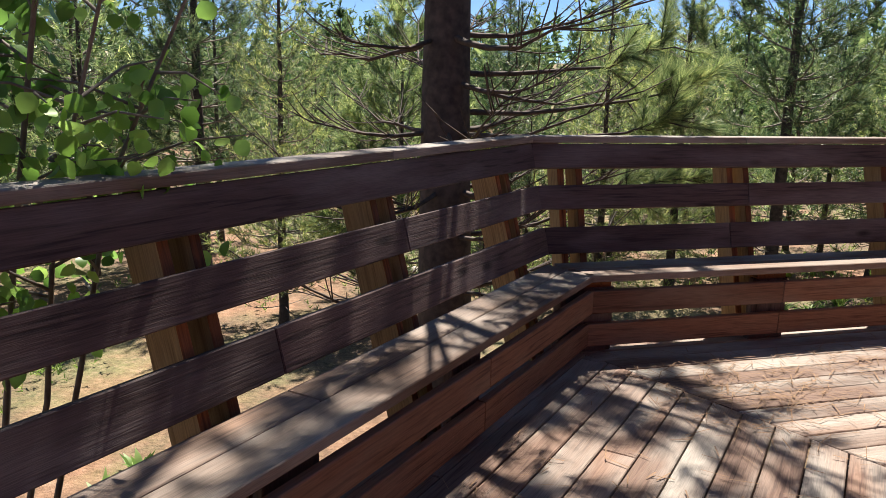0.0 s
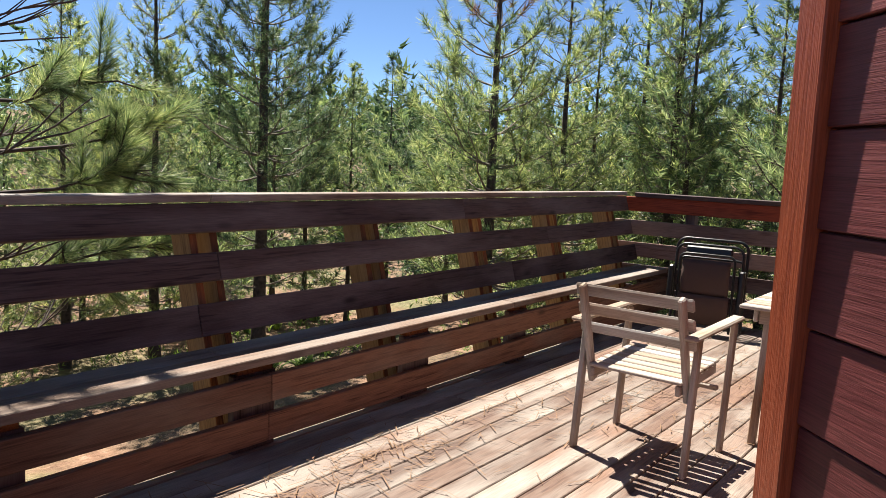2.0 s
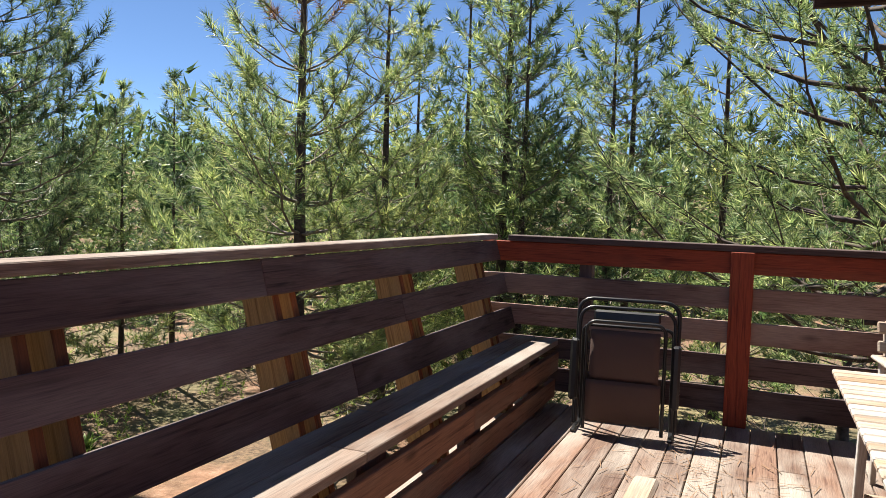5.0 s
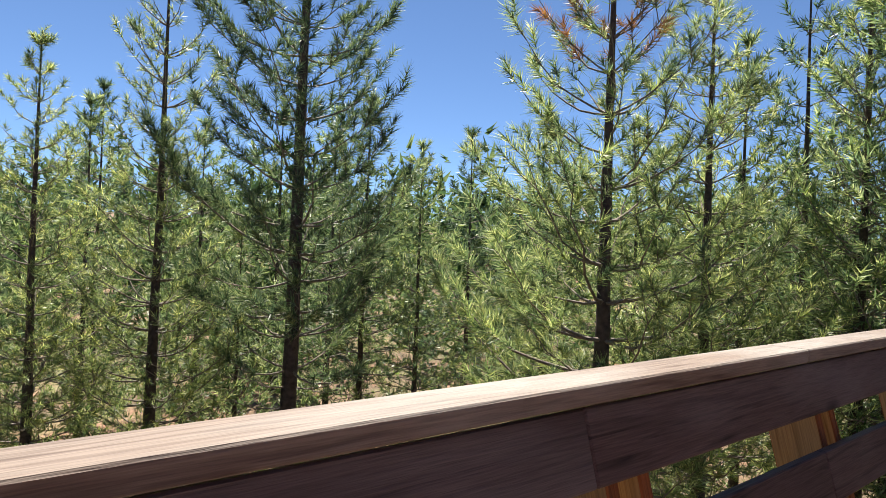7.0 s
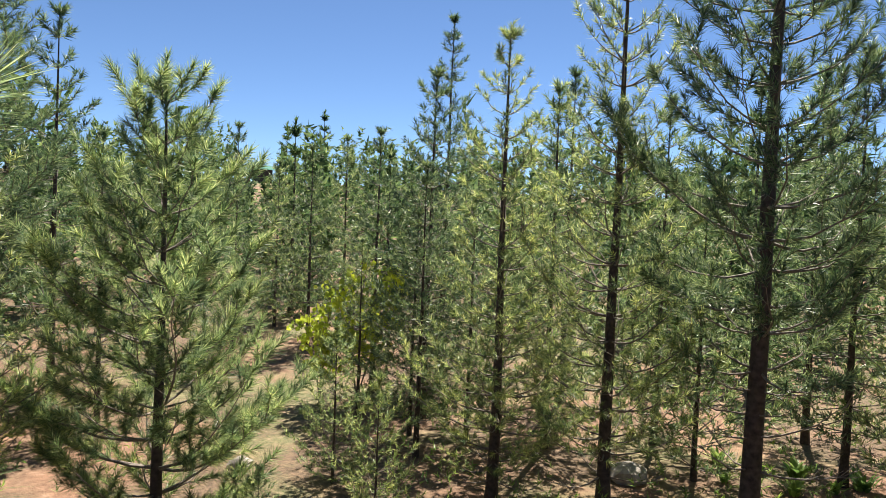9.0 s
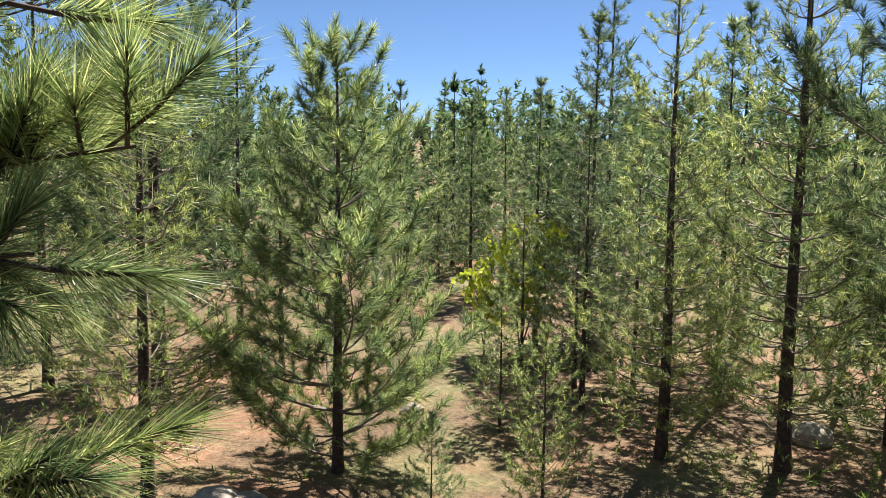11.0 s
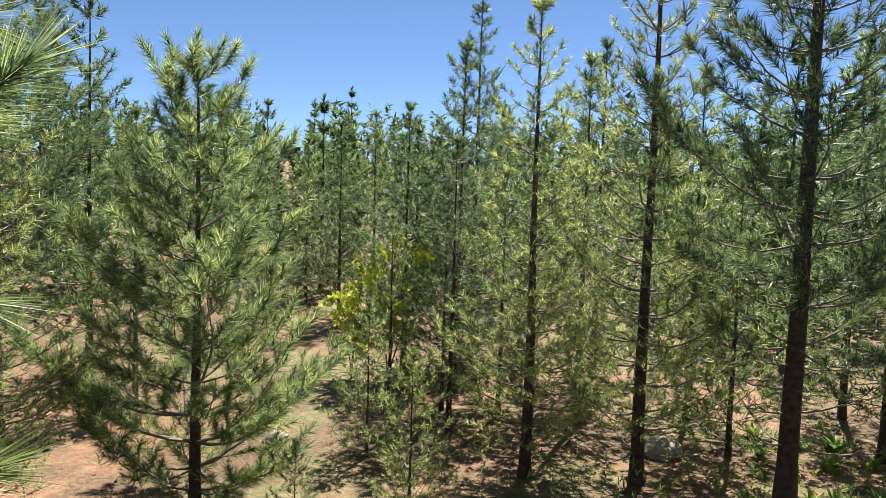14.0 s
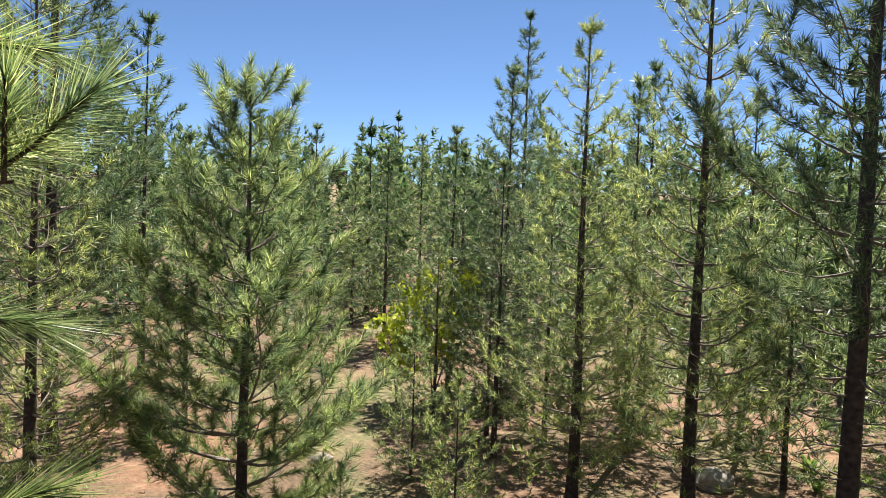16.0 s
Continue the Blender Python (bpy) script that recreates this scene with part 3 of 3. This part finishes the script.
def bearing(deg, dist, ox=4.67, oy=4.34):
    return ox + dist * math.sin(radians(deg)), oy + dist * math.cos(radians(deg))


YOUNG = "young green pine with long needles on dirt ground"
TALL = "tall slender pine with dark bark and green needles"


def topped(make, deg, dist, ztop, height, turn=0.0, wide=None):
    """Stand or copy a tree so that its tip reaches ztop."""
    x, y = bearing(deg, dist)
    return make(x, y, turn, (ztop - ground_z(x, y)) / (height + 0.1), wide)


def first(tree):
    return lambda x, y, turn, size, wide: stand(tree, x, y, turn, size, wide)


def copy(tree):
    return lambda x, y, turn, size, wide: again(tree, x, y, turn, size, wide)


# the pine by the slanting bench
BX, BY = 1.80, 6.20
BG = ground_z(BX, BY)
big = pine("large dark-barked pine beside the deck with sparse twiggy limbs", 3, 13.5, 0.28, 2.9, 5.2, 0.5, 5, 12, 64, 0.19, 0.009, NEEDLE, 0.18, 2.4, bare=0.4, shape=0.45,
           reach_to=[(3.86 - BX, 5.92 - BY, 1.50 - BG), (3.70 - BX, 5.72 - BY, 1.26 - BG), (3.66 - BX, 5.68 - BY, 0.82 - BG), (3.56 - BX, 5.96 - BY, 1.80 - BG)])
stand(big, BX, BY, 0)
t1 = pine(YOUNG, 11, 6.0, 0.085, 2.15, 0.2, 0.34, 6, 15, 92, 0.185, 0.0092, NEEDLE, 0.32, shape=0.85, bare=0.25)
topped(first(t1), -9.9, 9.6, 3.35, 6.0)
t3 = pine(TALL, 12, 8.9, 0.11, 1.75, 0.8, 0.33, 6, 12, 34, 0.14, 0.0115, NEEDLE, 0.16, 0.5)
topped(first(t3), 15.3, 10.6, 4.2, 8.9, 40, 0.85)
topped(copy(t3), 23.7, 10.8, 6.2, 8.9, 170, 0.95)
t5 = pine("tall dark pine with stout trunk and bare lower limbs", 13, 13.0, 0.14, 2.1, 2.2, 0.42, 6, 13, 52, 0.195, 0.0115, NEEDLE_DARK, 0.18, 1.0, bare=0.4)
stand(t5, *bearing(34.0, 10.4), 0)
again(t5, *bearing(-22.8, 13.5), 100, 0.9, 1.0)
t9 = pine("pine with rusty dead top and grey-green lower limbs", 14, 8.2, 0.13, 2.3, 1.1, 0.36, 6, 12, 62, 0.185, 0.0095, NEEDLE, 0.14, 0.8, top_dead=5.6, bare=0.3)
stand(t9, 12.0, 8.65, 0, 1.08)
topped(copy(t3), -24.0, 9.4, 4.5, 8.9, 250, 0.8)
t2 = pine("tall narrow pine standing behind others", 15, 13.5, 0.14, 2.1, 0.8, 0.42, 6, 15, 22, 0.22, 0.019, NEEDLE_DARK, 0.05)
topped(first(t2), 10.7, 18.0, 6.3, 13.5)
right = pine("spreading pine beside the deck with long low limbs", 16, 10.5, 0.22, 4.0, 1.9, 0.42, 6, 17, 46, 0.15, 0.0105, NEEDLE, 0.05, 1.2, shape=0.6, bare=0.35)
stand(right, 12.1, 1.2, 0)
again(t3, *bearing(67, 9.6), 75, 0.9, 1.05)
again(t3, *bearing(77, 11.5), 140, 0.95, 1.1)
again(t3, *bearing(86, 12.0), 250, 0.85, 1.15)

# middle distance
mids = [
    pine(TALL, 21, 9.0, 0.10, 2.1, 0.6, 0.46, 6, 10, 19, 0.22, 0.028, NEEDLE, 0.15, lod=1),
    pine(TALL, 22, 10.0, 0.11, 2.2, 1.0, 0.5, 6, 10, 19, 0.22, 0.028, NEEDLE_DARK, 0.05, 0.8, lod=1),
    pine(YOUNG, 23, 6.0, 0.07, 1.9, 0.25, 0.40, 6, 10, 19, 0.21, 0.028, NEEDLE, 0.25, lod=1),
]
SPOTS = [(-30, 15, 0, 0.95), (-17, 17, 1, 0.8), (-26, 19, 1, 0.9), (-14, 14.5, 0, 0.6), (13, 13.5, 2, 0.75), (19, 13.4, 0, 0.72), (20, 17, 1, 0.75), (27, 14.5, 0, 0.72), (30, 12.6, 2, 0.75),
         (37, 16, 0, 0.8), (39.6, 13.6, 1, 0.7), (44, 13.5, 0, 0.68), (48, 14.5, 1, 0.66), (54, 16, 0, 0.8), (61, 14, 0, 0.75), (69, 12, 0, 0.85), (73, 13.5, 1, 0.95), (77, 12, 0, 0.95), (87, 13, 1, 1.0), (94, 14, 0, 1.1), (104, 13, 0, 1.0),
         (-38, 16, 0, 0.9), (-45, 13, 1, 0.85), (-52, 15, 0, 0.9), (-60, 12, 2, 0.9), (-70, 15, 1, 0.9), (-42, 20, 1, 1.0), (6.4, 8.7, 2, 0.36), (2.9, 11.2, 2, 0.40), (8.6, 13.8, 1, 0.42), (4.5, 15, 0, 0.4), (-2.5, 8.0, 2, 0.22), (9.2, 12.5, 1, 0.5), (9.5, 15, 1, 0.7), (5.5, 17, 1, 0.6), (0.5, 22, 1, 0.6), (-2, 25, 0, 0.6), (-5, 22, 1, 0.65), (-7, 19, 0, 0.55), (3, 24, 0, 0.7), (79, 11, 0, 0.95)]
used = set()
for k, (b, d, i, s) in enumerate(SPOTS):
    p = bearing(b, d)
    if i in used:
        again(mids[i], *p, k * 77, s)
    else:
        stand(mids[i], *p, k * 77, s)
        used.add(i)

# far forest
fars = [
    pine("far conifer on the wooded hill", 31, 9.0, 0.12, 2.16, 0.3, 0.75, 5, 8, 10, 0.40, 0.085, NEEDLE_FAR, 0.0, lod=1, group="far forest"),
    pine("far conifer on the wooded hill", 32, 8.0, 0.12, 2.56, 0.3, 0.75, 5, 8, 10, 0.42, 0.085, NEEDLE_FAR, 0.1, lod=1, group="far forest"),
    pine("far spire-shaped fir on the wooded hill", 33, 11.0, 0.14, 2.03, 0.2, 0.75, 5, 8, 10, 0.40, 0.085, NEEDLE_FAR, -0.15, lod=1, group="far forest", shape=1.0),
]
far_rng = random.Random(5)
made = 0
while made < 95:
    b, d = far_rng.uniform(-60, 100), 20 + 32 * far_rng.random() ** 0.8
    if -7 < b < 4 and d < 26 or -4.9 < b < -2.0:
        continue
    i = far_rng.choice((0, 0, 1, 1, 2))
    s = far_rng.uniform(0.5, 0.82)
    p = bearing(b, d)
    if made < 3:
        stand(fars[made], *p, b * 9, s)
    else:
        again(fars[i], *p, b * 9, s)
    made += 1


def far_woods():
    """The closed woods on the hill, beyond counting: cones of drooping sprays."""
    rng = np.random.default_rng(77)
    at, way = [], []
    for k in range(1250):
        b = rng.uniform(-66, 105)
        d = (29 if -8 < b < 5 else 24) + 75 * rng.random() ** 0.9
        x, y = bearing(b, d)
        g, h = ground_z(x, y), rng.uniform(4.5, 8.5)
        h = h * 0.62 if -4.9 < b < -2.0 else h
        w = h * rng.uniform(0.18, 0.28)
        for j in range(34):
            u = rng.random() ** 0.7
            a = rng.uniform(0, 6.28)
            r = w * u * rng.uniform(0.4, 1.0)
            at.append((x + r * math.cos(a), y + r * math.sin(a), g + h * (1 - u * 0.97)))
            v = np.array([math.cos(a) * (0.3 + u), math.sin(a) * (0.3 + u), rng.uniform(-0.1, 0.9)])
            way.append(v / np.linalg.norm(v))
    me = needle_mesh("far_woods", np.array(at), np.array(way), rng, NEEDLE_FAR, 4, 0.62, 0.19, 0.8)
    tagged(new("far_woods", me), "dense dark green conifer woods on the hillside", "woods", kind="stuff")


far_woods()

# two firs that stand above the skyline, and a cabin roof on the hill
for deg, dist, top, wide in ((-4.5 + 5.6, 62, 8.6, 0.95), (-1.6, 64, 7.7, 0.9)):
    topped(copy(fars[2]), deg, dist, top + 1.2, 11.0, 20, wide)


def cabin():
    x, y = bearing(-3.3, 120)
    root = holder("cabin", "dark wooden cabin with green metal roof on the hill", "house")
    me = boxes_mesh("wall", [((4.2, 3.4, 4.0), pose(0, 0, 1.15))], CABIN, 0.02)
    ob = new("wall", me)
    ob.parent = root
    vs = [(-2.6, -2.2, 3.1), (2.6, -2.2, 3.1), (2.6, 0, 4.3), (-2.6, 0, 4.3), (2.6, 2.2, 3.1), (-2.6, 2.2, 3.1)]
    vs += [(x_, y_, z_ - 0.15) for x_, y_, z_ in vs]
    fs = [(0, 1, 2, 3), (3, 2, 4, 5), (7, 6, 9, 8), (8, 9, 11, 10), (0, 6, 7, 1), (5, 4, 10, 11), (1, 7, 8, 2), (2, 8, 10, 4), (0, 3, 9, 6), (3, 5, 11, 9)]
    ob = new("roof", mesh_of("roof", vs, fs, ROOF))
    ob.parent = root
    root.matrix_world = pose(x, y, 6.2, 0, 0, 35) @ Matrix.Scale(0.55, 4)


cabin()

# ---- broad-leaved plants ----


def leaf_cloud(name, at, way, rng, m, length, wide, bend=0.25):
    """Rounded leaves of six faces each, one at every point."""
    V, F = [], []
    outline = [(0, 0), (0.22, 0.42), (0.55, 0.5), (0.85, 0.26), (1.0, 0.0), (0.85, -0.26), (0.55, -0.5), (0.22, -0.42)]
    for p, d in zip(at, way):
        d = d / np.linalg.norm(d)
        s = np.cross(d, rng.normal(size=3))
        s /= np.linalg.norm(s)
        n = np.cross(d, s)
        k, sc = len(V), rng.uniform(0.7, 1.15)
        for u, v in outline:
            V.append(p + sc * (d * u * length + s * v * wide + n * (bend * abs(v) * wide - bend * u * u * length * 0.5)))
        F += [(k, k + 1, k + 2, k + 6, k + 7), (k + 2, k + 3, k + 4, k + 5, k + 6)]
    return mesh_of(name, V, F, m, True)


def aspen(x, y, stems, seed, label, m, leaves, length, height, name="aspen_sapling", spread=0.5, low=0.4):
    rng = np.random.default_rng(seed)
    root = holder(name, label, "tree", at=(x, y, ground_z(x, y)))
    lines, at, way = [], [], []
    for lean in stems:
        t = np.linspace(0, 1, 8)[:, None]
        e = np.array([lean[0], lean[1], height * lean[2]])
        pts = e * t + rng.normal(0, 0.03, (8, 3)) * t + np.array([[lean[0], lean[1], 0]]) * (t ** 2 - t) * 0.6
        lines.append((pts, np.linspace(0.022, 0.005, 8)))
        for q in range(16):
            u = low + (1 - low) * rng.random()
            i = min(int(u * 7), 6)
            p = pts[i] + (pts[i + 1] - pts[i]) * (u * 7 - i)
            a = rng.uniform(0, 6.28)
            tip = p + np.array([math.cos(a), math.sin(a), rng.uniform(-0.3, 0.5)]) * spread * rng.uniform(0.4, 1.0)
            lines.append((np.array([p, (p + tip) / 2 + np.array([0, 0, 0.03]), tip]), np.array([0.006, 0.004, 0.002])))
            for w in range(leaves):
                f = rng.uniform(0.3, 1.0)
                c = p + (tip - p) * f + rng.normal(0, 0.05 * spread / 0.5, 3)
                at.append(c)
                way.append(np.array([rng.normal(0, 0.6), rng.normal(0, 0.6), -0.9]))
    ob = new("stems", limb_mesh("stems", lines, TWIG, 5))
    ob.parent = root
    ob = tagged(new("leaves", leaf_cloud("leaves", at, way, rng, m, length, length * 0.95)), kind="stuff")
    ob.parent = root
    return root


aspen(-0.95, 3.15, [(0.75, -0.65, 0.98), (0.55, -0.85, 1.05), (0.95, -0.45, 1.0), (0.45, -0.4, 1.12), (0.8, -0.8, 1.12), (0.3, -0.9, 0.98), (0.2, -0.5, 1.0)], 41, "young aspen with round bright green leaves overhanging the railing", LEAF, 9, 0.058, 4.35, spread=0.42, low=0.76)
YX, YY = bearing(4.4, 16.0)
aspen(YX, YY, [(0.5, 0.1, 1.0), (-0.5, 0.2, 0.85), (0.1, -0.3, 1.1), (0.9, 0, 0.8)], 42, "thin shrub tree in bright yellow-green spring leaf", YELLOW, 16, 0.12, 3.1, "yellow_leaf_tree", 0.7, 0.4)
YX, YY = bearing(1.6, 16)
aspen(YX, YY, [(0.2, 0.1, 1.0), (-0.3, 0.2, 0.85), (0.0, -0.3, 0.7)], 43, "thin shrub tree in bright yellow-green spring leaf", YELLOW, 13, 0.11, 2.3, "yellow_leaf_tree", 0.5, 0.3)


def herb(seed):
    """A clump of broad upright leaves."""
    rng = np.random.default_rng(seed)
    V, F = [], []
    for k in range(34):
        a, r = rng.uniform(0, 6.28), 0.16 * rng.random()
        h, w, out = rng.uniform(0.18, 0.42), rng.uniform(0.03, 0.055), rng.uniform(0.05, 0.3)
        c, s = math.cos(a), math.sin(a)
        i = len(V)
        for u, ww in ((0, 0.3), (0.35, 0.9), (0.7, 0.8), (1, 0.05)):
            q = r + out * u * u
            for sg in (-1, 1):
                V.append((c * q - s * sg * w * ww, s * q + c * sg * w * ww, h * u - 0.08 * u * u))
        F += [(i, i + 1, i + 3, i + 2), (i + 2, i + 3, i + 5, i + 4), (i + 4, i + 5, i + 7, i + 6)]
    root = tagged(new("broad_leaf_herb", mesh_of("herb", V, F, HERB, True)), "clump of broad bright green leaves growing in the dirt", "plant", "green herbs")
    return root


herbs = [herb(51), herb(52)]
hr = random.Random(8)
for k in range(95):
    if k < 45:
        x, y = hr.uniform(2.5, 9.0), hr.uniform(5.4, 9.5)
    elif k < 65:
        x, y = hr.uniform(-4.0, -0.6), hr.uniform(3.0, 8.5)
    elif k < 82:
        x, y = bearing(hr.uniform(30, 42), hr.uniform(9, 14))
    else:
        x, y = hr.uniform(8.8, 12), hr.uniform(2.0, 8)
    m = pose(x, y, ground_z(x, y) - 0.01, 0, 0, hr.uniform(0, 360)) @ Matrix.Scale(hr.uniform(0.6, 1.05), 4)
    ob = herbs[k] if k < 2 else copy_thing(herbs[k % 2], pose(0, 0, 0))
    ob.matrix_basis = m


def brush():
    """Low scrub and dry grass between the trees, too many to count."""
    rng = np.random.default_rng(61)
    at, way = [], []
    for k in range(600):
        b, d = rng.uniform(-75, 108), 9.5 + 24 * rng.random()
        if -8 < b < 5 and d < 17:
            continue
        x, y = bearing(b, d)
        g, w, h = ground_z(x, y), rng.uniform(0.3, 0.9), rng.uniform(0.25, 0.9)
        for j in range(12):
            a, r = rng.uniform(0, 6.28), w * rng.random() ** 0.5
            at.append((x + r * math.cos(a), y + r * math.sin(a), g + h * rng.random()))
            v = np.array([rng.normal(0, 0.5), rng.normal(0, 0.5), 0.8])
            way.append(v / np.linalg.norm(v))
    me = needle_mesh("scrub", np.array(at), np.array(way), rng, HERB, 7, 0.13, 0.022, 0.9)
    tagged(new("scrub", me), "low green scrub between the tree trunks", "scrub", kind="stuff")


brush()


def rock(seed, size):
    rng = random.Random(seed)
    bm = bmesh.new()
    bmesh.ops.create_icosphere(bm, subdivisions=2, radius=size)
    for v in bm.verts:
        v.co *= 1 + 0.35 * noise.noise(v.co * 2.2 / size + Vector((seed * 3.1, 0, 0)))
        v.co.z *= 0.62
    me = bpy.data.meshes.new("rock")
    bm.to_mesh(me)
    bm.free()
    me.materials.append(ROCK)
    return tagged(new("rock", me), "rough pale rock half sunk in the dirt", "rock", "rocks")


for k, (x, y, s) in enumerate([(-0.9, 4.6, 0.26), (-1.6, 4.0, 0.2), (-0.4, 5.2, 0.16), (*bearing(-4, 12), 0.2), (*bearing(-19.5, 8.7), 0.35), (*bearing(-17.0, 8.6), 0.28), (*bearing(25.5, 12.2), 0.33), (7.0, 7.0, 0.2)]):
    rock(70 + k, s).location = (x, y, ground_z(x, y) + s * 0.2)

# ---- deck boards ----


def clip_poly(poly, px, py, nx, ny):
    out = []
    for (ax, ay), (bx, by) in zip(poly, poly[1:] + poly[:1]):
        da, db = (ax - px) * nx + (ay - py) * ny, (bx - px) * nx + (by - py) * ny
        if da >= 0:
            out.append((ax, ay))
        if da * db < 0:
            t = da / (da - db)
            out.append((ax + t * (bx - ax), ay + t * (by - ay)))
    return out


def deck():
    root = holder("floor_deck", "sun-worn red-brown timber deck boards with gaps between", "deck", kind="structure")
    rng = random.Random(9)
    cx, cy = SEAT_Y + DIAG, SEAT_Y
    mx_, my_ = math.sin(radians(22.5)), -math.cos(radians(22.5))      # mitre line from the bench corner

    def lay(angle, origin, lo, hi, length, keep):
        c, s = math.cos(angle), math.sin(angle)
        pitch_ = 0.146
        v = lo
        while v < hi:
            u = -length
            cuts = [-length]
            while u < length:
                u += rng.uniform(3.2, 4.9)
                cuts.append(u)
            for a, b in zip(cuts, cuts[1:]):
                corners = [(a + 0.002, v), (b - 0.002, v), (b - 0.002, v + 0.139), (a + 0.002, v + 0.139)]
                poly = [(origin[0] + c * p - s * q, origin[1] + s * p + c * q) for p, q in corners]
                for half in keep:
                    poly = clip_poly(poly, *half)
                    if len(poly) < 3:
                        break
                if len(poly) < 3:
                    continue
                ox, oy = sum(p[0] for p in poly) / len(poly), sum(p[1] for p in poly) / len(poly)
                local = [(c * (x - ox) + s * (y - oy), -s * (x - ox) + c * (y - oy)) for x, y in poly]
                bm = bmesh.new()
                f = bm.faces.new([bm.verts.new((x, y, 0)) for x, y in local])
                if f.normal.z < 0:
                    f.normal_flip()
                down = bmesh.ops.extrude_face_region(bm, geom=[f])["geom"]
                bmesh.ops.translate(bm, vec=(0, 0, -0.038), verts=[g for g in down if isinstance(g, bmesh.types.BMVert)])
                bmesh.ops.recalc_face_normals(bm, faces=bm.faces)
                top = [e for e in bm.edges if all(w.co.z > -0.001 for w in e.verts)]
                bmesh.ops.bevel(bm, geom=top, offset=0.004, segments=1, affect="EDGES")
                me = bpy.data.meshes.new("deck_board")
                bm.to_mesh(me)
                bm.free()
                me.materials.append(DECK)
                ob = new("deck_board", me)
                ob.parent = root
                ob.matrix_world = pose(ox, oy, rng.uniform(-0.002, 0.001), rng.uniform(-0.5, 0.5), 0, math.degrees(angle))
            v += pitch_
    nx, ny = -my_, mx_       # normal towards the long run
    lay(0.0, (cx, cy), -3.6, 0.25, 9, [(cx + nx * 0.002, cy + ny * 0.002, nx, ny), (8.08, 0, -1, 0), (0, HY - 0.95, 0, 1), (HX + 0.1, HY - 0.2, 0.7, 0.7)])
    lay(radians(45), (cx, cy), -2.9, 0.25, 9, [(cx - nx * 0.002, cy - ny * 0.002, -nx, -ny), (HX, HY, -0.7071, 0.7071), (-3.2, -1.2, 0.7071, 0.7071)])
    # joists close the gaps from below
    for y in (3.4, 2.6, 1.8, 1.0):
        beam("joist", (1.9, y, -0.14), (8.1, y, -0.14), 0.04, 0.19, RAIL, root)
    beam("joist", (8.15, 4.4, -0.14), (8.15, 0.5, -0.14), 0.04, 0.19, RAIL, root)


deck()


def straw():
    """Fallen needles and twigs lying on the boards."""
    rng = np.random.default_rng(91)
    V, F = [], []
    for cx, cy, rx, ry, n in ((2.5, 3.2, 0.5, 0.5, 420), (5.6, 2.9, 1.3, 0.5, 420), (3.6, 3.5, 1.2, 0.25, 260), (5.6, 1.9, 0.8, 0.5, 260), (6.9, 2.8, 0.5, 0.6, 160), (1.2, 2.2, 0.7, 0.5, 200)):
        for k in range(n):
            x, y = cx + rng.normal(0, rx * 0.6), cy + rng.normal(0, ry * 0.6)
            if y > 3.85 or y < x - HX + HY + 0.1 and x < HX:
                continue
            a, l, w = rng.uniform(0, 6.28), rng.uniform(0.05, 0.15), rng.uniform(0.0012, 0.0028)
            c, s = math.cos(a), math.sin(a)
            i, z = len(V), 0.006 + 0.006 * rng.random()
            V += [(x - s * w, y + c * w, z), (x + s * w, y - c * w, z), (x + c * l + s * w, y + s * l - c * w, z + 0.004), (x + c * l - s * w, y + s * l + c * w, z + 0.004)]
            F.append((i, i + 1, i + 2, i + 3))
    tagged(new("pine_straw", mesh_of("pine_straw", V, F, STRAW)), "fallen dry brown pine needles scattered on the deck", "litter", kind="stuff")


straw()
